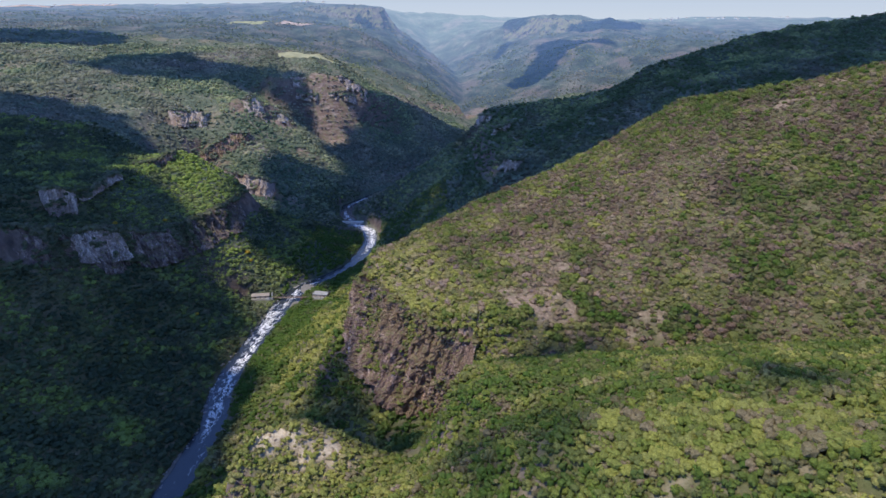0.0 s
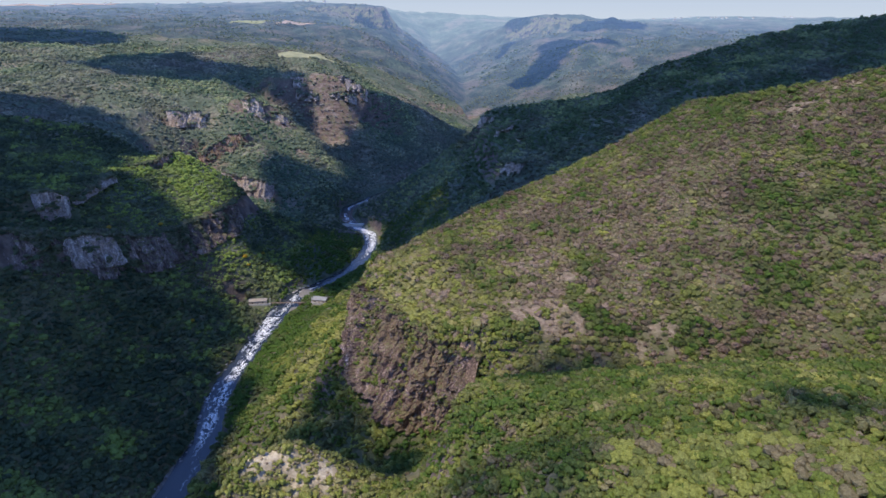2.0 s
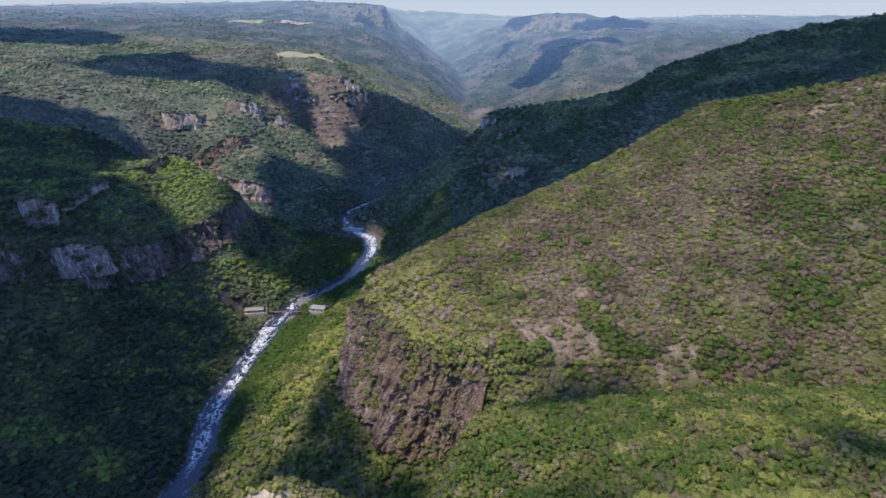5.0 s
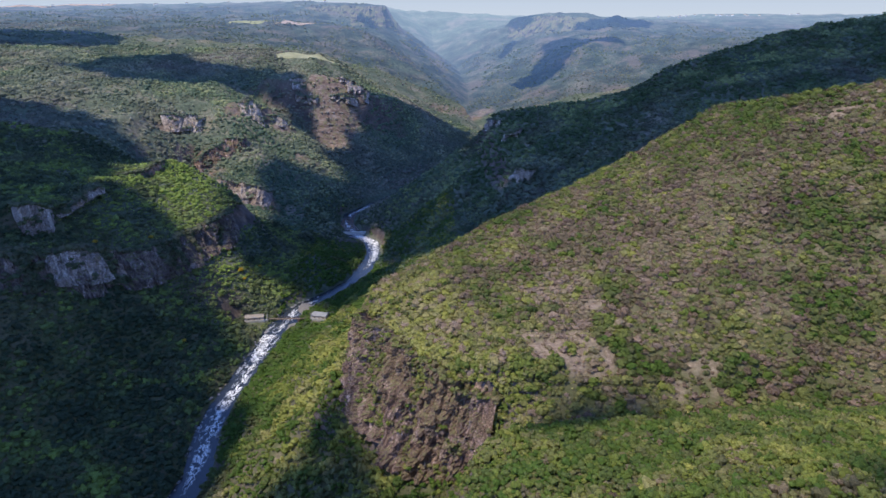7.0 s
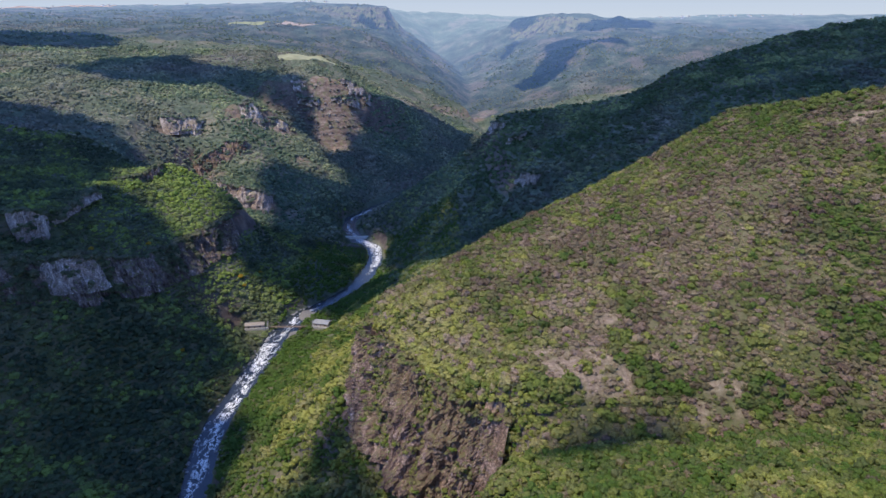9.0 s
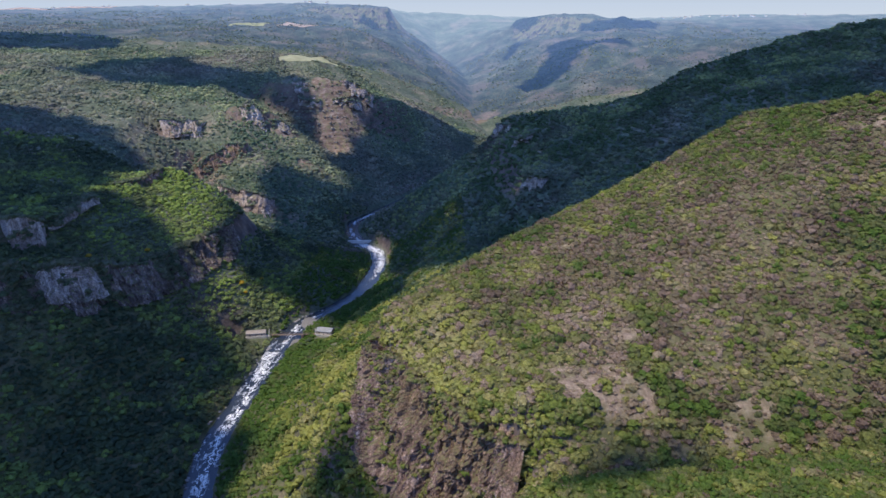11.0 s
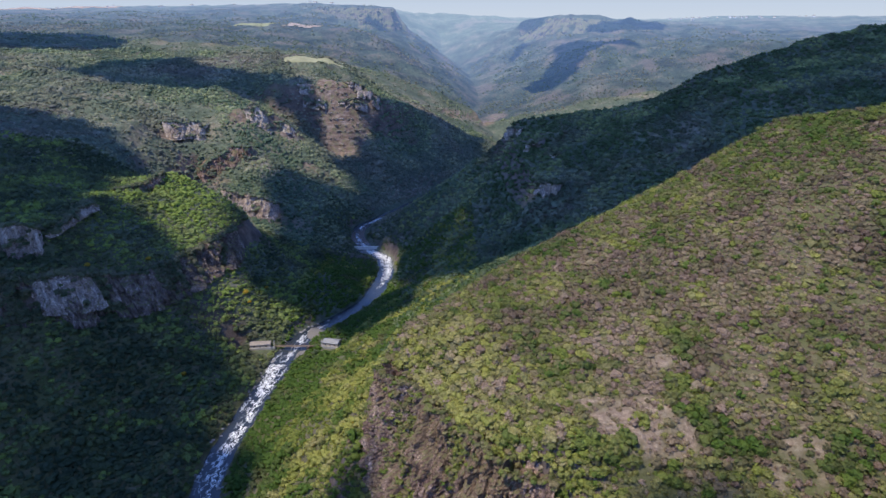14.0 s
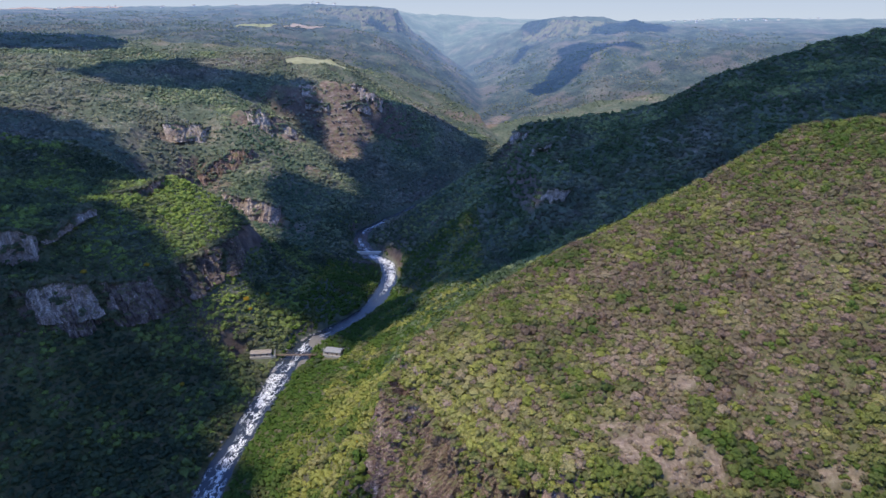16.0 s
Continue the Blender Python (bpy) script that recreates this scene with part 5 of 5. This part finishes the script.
PALE_CONCRETE = plain_material("bleached_concrete", (0.5, 0.47, 0.43), (0.72, 0.69, 0.64), 2.5)
CONCRETE = plain_material("weathered_concrete", (0.3, 0.28, 0.25), (0.5, 0.47, 0.43), 2.5)
PALE_WALL = plain_material("limewashed_wall", (0.33, 0.27, 0.22), (0.52, 0.44, 0.37), 3.0)
SHEET_ROOF = plain_material("faded_sheet_roof", (0.22, 0.185, 0.155), (0.34, 0.29, 0.245), 2.0, 0.6)
GREY_ROOF = plain_material("grey_fibre_roof", (0.2, 0.2, 0.2), (0.34, 0.33, 0.32), 2.0, 0.8)
TIMBER = plain_material("weathered_timber", (0.12, 0.085, 0.06), (0.24, 0.18, 0.13), 1.0)
STEEL = plain_material("rusty_steel", (0.1, 0.06, 0.045), (0.2, 0.13, 0.1), 0.8, 0.6)
DARK_OPENING = plain_material("dark_opening", (0.02, 0.02, 0.02), (0.04, 0.04, 0.04), 1.0)
GRAVEL = plain_material("river_gravel", (0.11, 0.1, 0.09), (0.25, 0.23, 0.205), 1.2, 0.95, 0.3)
BOULDER = plain_material("grey_boulder", (0.13, 0.12, 0.12), (0.36, 0.33, 0.31), 1.4, 0.9, 0.2)
FIELD = plain_material("dry_grass_field", (0.22, 0.22, 0.12), (0.34, 0.33, 0.2), 30.0, 0.95, 0.3)
BARK = plain_material("bark", (0.06, 0.045, 0.035), (0.14, 0.11, 0.085), 0.5)
YELLOW = leaf_material("yellow_blossom", ((0.3, 0.2, 0.02), (0.45, 0.3, 0.03), (0.55, 0.36, 0.05)), ((0.2, 0.16, 0.05), (0.3, 0.22, 0.06), (0.4, 0.3, 0.08)))
FAR_WALL = plain_material("white_house_wall", (0.65, 0.63, 0.6), (0.8, 0.79, 0.77), 4.0)


def building(place, turn, length, width, height, roof, label):
    ob = thing("river_building", place, turn, label, "building", "buildings at the bridge")
    t = 0.3
    part("wall", boxes(((length, t, height), (0, -width / 2 + t / 2, height / 2))), PALE_WALL, ob)
    part("wall", boxes(((length, t, height), (0, width / 2 - t / 2, height / 2))), PALE_WALL, ob)
    for side in (-1, 1):
        part("wall", boxes(((t, width - 2 * t, height), (side * (length / 2 - t / 2), 0, height / 2))), PALE_WALL, ob)
    part("roof", gable(length, width, height + 0.1, height + width * 0.2), roof, ob)
    part("foundation", boxes(((length + 2, width + 2, 3.0), (0, 0, -1.45))), CONCRETE, ob)
    for k in range(3):
        x = (k - 1) * length * 0.3
        if k == 1:
            part("door", boxes(((1.2, 0.1, 2.1), (x, -width / 2 - 0.04, 1.1))), TIMBER, ob)
        else:
            w = part("window", boxes(((1.7, 0.08, 1.2), (x, -width / 2 - 0.03, 1.7))), DARK_OPENING, ob)
            part("lintel", boxes(((1.9, 0.14, 0.1), (x, -width / 2 - 0.05, 2.36))), TIMBER, w)
            part("sill", boxes(((1.9, 0.14, 0.1), (x, -width / 2 - 0.05, 1.04))), TIMBER, w)
    return ob


building((-252, 803, 5.2), 8, 23, 9, 3.8, SHEET_ROOF, "low pale building with a faded sheet roof beside the bridge")
building((-168, 806, 6.2), -12, 19, 11, 4.0, GREY_ROOF, "low building with a grey pitched roof at the bridge end")
building((-272, 812, 5.0), 30, 8, 6, 3.0, SHEET_ROOF, "small pale hut with a sheet roof on the river bank")


def footbridge():
    ob = thing("footbridge", (-208, 804.5, 5.0), 2.0, "narrow brown suspension footbridge over the foaming river", "bridge")
    span = 56.0
    for k in range(28):
        part("plank", boxes(((1.92, 2.6, 0.12), (-span / 2 + 1 + 2 * k, 0, 0.0 - 0.6 * (1 - ((k - 13.5) / 14) ** 2)))), TIMBER, ob)
    for side in (-1, 1):
        part("girder", boxes(((span, 0.25, 0.5), (0, side * 1.3, -0.75))), STEEL, ob)
        part("handrail", boxes(((span, 0.1, 0.1), (0, side * 1.3, 1.1))), STEEL, ob)
        for end in (-1, 1):
            part("tower", boxes(((0.8, 0.6, 9.0), (end * span / 2, side * 1.8, 2.0)), bevel=0.05), CONCRETE, ob)
        bm = bmesh.new()
        for k in range(20):
            a, b = -1 + k / 10, -1 + (k + 1) / 10
            p, q = Vector((a * span / 2, side * 1.6, 1.2 + 5.0 * a * a)), Vector((b * span / 2, side * 1.6, 1.2 + 5.0 * b * b))
            bmesh.ops.create_cone(bm, segments=6, radius1=0.07, radius2=0.07, depth=(q - p).length,
                                  matrix=Matrix.Translation((p + q) / 2) @ (q - p).to_track_quat("Z", "Y").to_matrix().to_4x4())
        part("cable", bm, STEEL, ob)
        for k in range(1, 14):
            x = -span / 2 + span * k / 14
            top = 1.2 + 5.0 * (2 * x / span) ** 2
            part("hanger", boxes(((0.06, 0.06, top + 0.6), (x, side * 1.45, top / 2 - 0.3))), STEEL, ob)
    for end in (-1, 1):
        part("abutment", boxes(((6.0, 5.0, 6.0), (end * (span / 2 + 2), 0, -3.2)), bevel=0.15), CONCRETE, ob)
    part("pier", boxes(((3.0, 4.0, 6.0), (12.0, 0, -3.6)), bevel=0.2), STEEL, ob, "brown masonry pier standing in the shallows")
    return ob


footbridge()
weir = thing("weir", (-168, 1148, 0.4), 2.0, "low grey concrete weir across the river", "weir")
part("crest", boxes(((44, 2.4, 5.0), (0, 0, 1.6)), bevel=0.15), PALE_CONCRETE, weir)
part("apron", boxes(((42, 4.0, 0.7), (0, -2.6, 0.05)), bevel=0.1), CONCRETE, weir)
part("abutment", boxes(((4, 4, 3.0), (-24, 0, 0.6)), bevel=0.2), CONCRETE, weir)
part("abutment", boxes(((4, 4, 3.0), (24, 0, 0.6)), bevel=0.2), CONCRETE, weir)


def mound(name, label, category, cx, cy, rx, ry, height, turn, material, seed):
    """A low bank of gravel standing out of the water."""
    r, a = np.meshgrid(np.linspace(0, 1, 9), np.linspace(0, 2 * math.pi, 33)[:-1])
    wob = 1 + 0.3 * fbm(np.cos(a) * 20 + 40 * seed, np.sin(a) * 20, 14, 3, seed)
    u, v = r * np.cos(a) * rx * wob, r * np.sin(a) * ry * wob
    c, q = math.cos(radians(turn)), math.sin(radians(turn))
    x, y = cx + u * c - v * q, cy + u * q + v * c
    z = height * (1 - r ** 2) + 0.25 * fbm(x, y, 4, 3, seed) - 0.35
    k = np.arange(32)
    faces = []
    for j in range(8):
        faces.append(np.stack([k * 9 + j, k * 9 + j + 1, (k + 1) % 32 * 9 + j + 1, (k + 1) % 32 * 9 + j], 1))
    return tagged(new(name, mesh_from(name, np.stack([x, y, z], -1).reshape(-1, 3), np.vstack(faces), material, True)), label, category)


mound("gravel_bar", "grey-brown gravel bar beside the rapids", "gravel bar", -188, 832, 15, 36, 2.2, 22, GRAVEL, 1)
mound("gravel_bar", "grey gravel bar inside the river bend", "gravel bar", -170, 1265, 11, 44, 1.8, -20, GRAVEL, 2)
mound("gravel_bar", "narrow stony bar below the footbridge", "gravel bar", -202, 782, 7, 26, 1.6, 4, GRAVEL, 3)
mound("gravel_bar", "stony margin along the shaded river bank", "gravel bar", -241, 470, 5, 40, 1.7, 2, GRAVEL, 4)

# boulders in the rapids and along the margins
stones = []
for k in range(6):
    bm = bmesh.new()
    bmesh.ops.create_icosphere(bm, subdivisions=2, radius=1.0)
    for v in bm.verts:
        v.co *= 1 + 0.35 * noise.noise(v.co * 1.3 + Vector((9.0 * k, 0, 0)))
        v.co.z *= 0.65
    mesh = bpy.data.meshes.new("boulder")
    bm.to_mesh(mesh)
    bm.free()
    mesh.materials.append(BOULDER)
    stones.append(mesh)
path = along(RIVER, 3.0)
path = path[(path[:, 1] > 430) & (path[:, 1] < 880)]
for k in range(110):
    at = path[rng.integers(len(path))]
    off = rng.choice([-1, 1], p=[0.6, 0.4]) * rng.uniform(9.5, 16)
    if 700 < at[1] < 820 and rng.random() < 0.6:
        off = rng.uniform(-14, 12)
    ob = new("boulder", stones[k % 6])
    r = rng.uniform(0.6, 1.9)
    gz = float(ground(np.array([at[0] + off]), np.array([at[1]]))[0])
    ob.matrix_world = pose(at[0] + off, at[1], max(gz, -0.2) + 0.2 * r, 0, 0, rng.uniform(0, 360)) @ Matrix.Diagonal((r * 1.2, r, r, 1))
    tagged(ob, "rounded grey boulder at the edge of the river", "boulder", "boulders along the river")


def patch(label, outline, material, step, category="field", lift=0.7):
    """A field laid over the ground within an outline."""
    low, high = np.min(outline, 0), np.max(outline, 0)
    gx2, gy2 = np.arange(low[0], high[0] + step, step), np.arange(low[1], high[1] + step, step)
    x, y = np.meshgrid(gx2, gy2)
    keep = inside(x + 0.6 * step * fbm(x, y, 5 * step, 2, 3), y + 0.6 * step * fbm(x, y, 5 * step, 2, 4), outline).ravel()
    faces = sheet_faces(len(gy2), len(gx2))
    faces = faces[keep[faces].all(1)]
    used, faces = np.unique(faces, return_inverse=True)
    points = np.stack([x, y, ground(x, y) + lift], -1).reshape(-1, 3)[used]
    return tagged(new("field", mesh_from("field", points, faces.reshape(-1, 4), material, True)), label, category, kind="structure")


patch("pale green pasture on the canyon rim", PASTURE, FIELD, 5.0, lift=0.7)
FAR_FIELD = plain_material("far_pasture", (0.2, 0.22, 0.13), (0.32, 0.33, 0.2), 40.0)
FAR_TILLED = plain_material("far_soil", (0.3, 0.24, 0.21), (0.42, 0.35, 0.31), 40.0)
patch("pale green pasture on the far plateau", [(-890, 2760), (-849, 2900), (-737, 2880), (-740, 2751)], FAR_FIELD, 10.0, lift=1.0)
patch("bare tilled field on the far plateau", [(-700, 2765), (-680, 2935), (-540, 2965), (-560, 2800)], FAR_TILLED, 10.0, lift=1.0)
patch("bare tilled field near the horizon", [(-2600, 3650), (-2450, 3800), (-1900, 4000), (-1850, 3900), (-2200, 3700)], FAR_TILLED, 16.0, lift=1.5)

# houses of villages near the horizon
house = thing("house", (-1300, 4250, 0), 10, "small white house in a distant village", "house", "village houses near the horizon")
part("wall", boxes(((14, 9, 6), (0, 0, 3))), FAR_WALL, house)
part("roof", gable(14, 9, 6.1, 8.5), SHEET_ROOF, house)
first = True
for cx, cy, spread, count in ((-2100, 3960, 260, 10), (-1450, 4230, 200, 9), (-1080, 4240, 90, 6), (-700, 3560, 80, 4), (1560, 4300, 120, 9), (1850, 4190, 140, 10)):
    for _ in range(count):
        hx, hy = cx + rng.normal(0, spread), cy + rng.normal(0, 25)
        m = pose(hx, hy, float(ground(np.array([hx]), np.array([hy]))[0]) + 1.0, 0, 0, rng.uniform(0, 180))
        if first:
            house.matrix_world, first = m, False
        else:
            copy_thing(house, m)


# ---- single shrubs and trees ------------------------------------------------------------


def plant(name, label, category, group, verts, faces, material, tone, dry, stem, at, size):
    ob = new(name)
    ob.matrix_world = pose(*at, 0, 0, rng.uniform(0, 360)) @ Matrix.Diagonal((size, size, size, 1))
    tagged(ob, label, category, group)
    mesh = mesh_from("crown", verts, faces, material, False, {"tone": np.full(len(verts), tone), "dry": np.full(len(verts), dry)})
    c = new("crown", mesh)
    c.parent = ob
    bm = bmesh.new()
    bmesh.ops.create_cone(bm, segments=6, radius1=0.09, radius2=0.04, depth=stem + 0.6, matrix=Matrix.Translation((0, 0, (stem + 0.6) / 2 - 0.3)), cap_ends=True)
    for k in range(3):
        q = Euler((radians(38), 0, radians(120 * k + 20))).to_matrix().to_4x4()
        bmesh.ops.create_cone(bm, segments=5, radius1=0.05, radius2=0.02, depth=0.7, matrix=Matrix.Translation((0, 0, stem * 0.6 + 0.2)) @ q @ Matrix.Translation((0, 0, 0.3)), cap_ends=True)
    part("trunk", bm, BARK, ob)
    return ob


models = []
for k in range(9):
    v, f = lobed(rng, 9, 80, 0.15)
    dry = (0.0, 0.05, 0.1, 0.0, 0.65, 0.0, 0.2, 0.7, 0.1)[k]
    tone = (0.35, 0.55, 0.7, 0.45, 0.4, 0.8, 0.25, 0.45, 0.6)[k]
    label = "leafless brown shrub on the near spur" if dry > 0.5 else ("yellow-green rounded shrub on the near spur" if tone > 0.55 else "deep green rounded shrub on the near spur")
    models.append((v, f, tone, dry, label))
x, y = scatter_places(rng, 60, 145, 130, 265, 3.15)
keep = (y > 200 - 0.4 * (x - 40)) & (y < 232 - 0.4 * (x - 40))
x, y = x[keep], y[keep]
z = ground(x, y)
made = {}
for k in range(len(x)):
    pick = int(rng.integers(9))
    size = float(np.exp(rng.normal(1.18, 0.2)))
    if pick not in made:
        v, f, tone, dry, label = models[pick]
        made[pick] = plant("shrub", label, "shrub", "shrubs on the near spur", v, f, SHRUB, tone, dry, 0.25, (x[k], y[k], z[k] - 0.2 * size), size)
    else:
        ob = copy_thing(made[pick], pose(x[k], y[k], z[k] - 0.2 * size, 0, 0, rng.uniform(0, 360)))
        ob.scale = (size, size, size * rng.uniform(0.85, 1.15))

v, f = crown(rng, 2, 80, 0.3)
v = v + np.array([0, 0, 0.5])
first = None
for tx, ty, size in ((-280, 855, 4.0), (-274, 846, 3.0), (-405, 748, 3.2), (-366, 800, 3.0), (-262, 880, 2.6), (-300, 700, 2.8), (-92, 500, 2.2), (-60, 372, 2.6)):
    tz = float(ground(np.array([tx]), np.array([ty]))[0])
    if first is None:
        first = plant("tree", "tree with yellow blossom among green woods", "tree", "yellow flowering trees", v, f, YELLOW, 0.5, 0.1, 0.6, (tx, ty, tz), size)
    else:
        ob = copy_thing(first, pose(tx, ty, tz, 0, 0, 40 * size))
        ob.scale = (size, size, size)
first = None
x, y = scatter_places(rng, -285, -150, 770, 900, 11)
keep = (river_distance(x, y) > 24) & (np.hypot(x + 253, y - 799) > 19) & (np.hypot(x + 168, y - 802) > 18)
for tx, ty in zip(x[keep], y[keep]):
    tz, size = float(ground(np.array([tx]), np.array([ty]))[0]), rng.uniform(2.2, 3.8)
    if first is None:
        first = plant("tree", "broad green tree on the river bank", "tree", "trees round the bridge", v, f, TREE, 0.5, 0.0, 0.6, (tx, ty, tz), size)
    else:
        ob = copy_thing(first, pose(tx, ty, tz, 0, 0, rng.uniform(0, 360)))
        ob.scale = (size, size, size * rng.uniform(0.85, 1.2))

# scrub on the slopes under and behind the start
x, y = scatter_places(rng, -230, 330, -290, 225, 10.5)
keep = (river_distance(x, y) > 16) & ((y < 215 - 0.63 * np.maximum(x, 0)) | (x > 0.9 * y + 15)) & (rng.random(len(x)) < 0.85)
x, y = x[keep], y[keep]
thicket("scrub", "green shrubs on the slope behind the spur", x, y, np.exp(rng.normal(1.3, 0.3, len(x))), np.clip(0.45 + 0.6 * fbm(x, y, 30, 3, 56), 0, 1), np.clip(0.8 * fbm(x, y, 40, 3, 57), 0, 1), SHRUB, SPECK, 15)

# larger trees along the top of the near hill
first = None
for _ in range(26):
    tx = rng.uniform(268, 372)
    ty = 655 - 0.25 * (tx - 268) + rng.normal(0, 9)
    tz, size = float(ground(np.array([tx]), np.array([ty]))[0]), rng.uniform(2.6, 4.4)
    if first is None:
        first = plant("tree", "broad green tree on the near hill's top", "tree", "trees on the hill top", v, f, SHRUB, 0.3, 0.1, 0.6, (tx, ty, tz), size)
    else:
        ob = copy_thing(first, pose(tx, ty, tz, 0, 0, rng.uniform(0, 360)))
        ob.scale = (size, size, size)
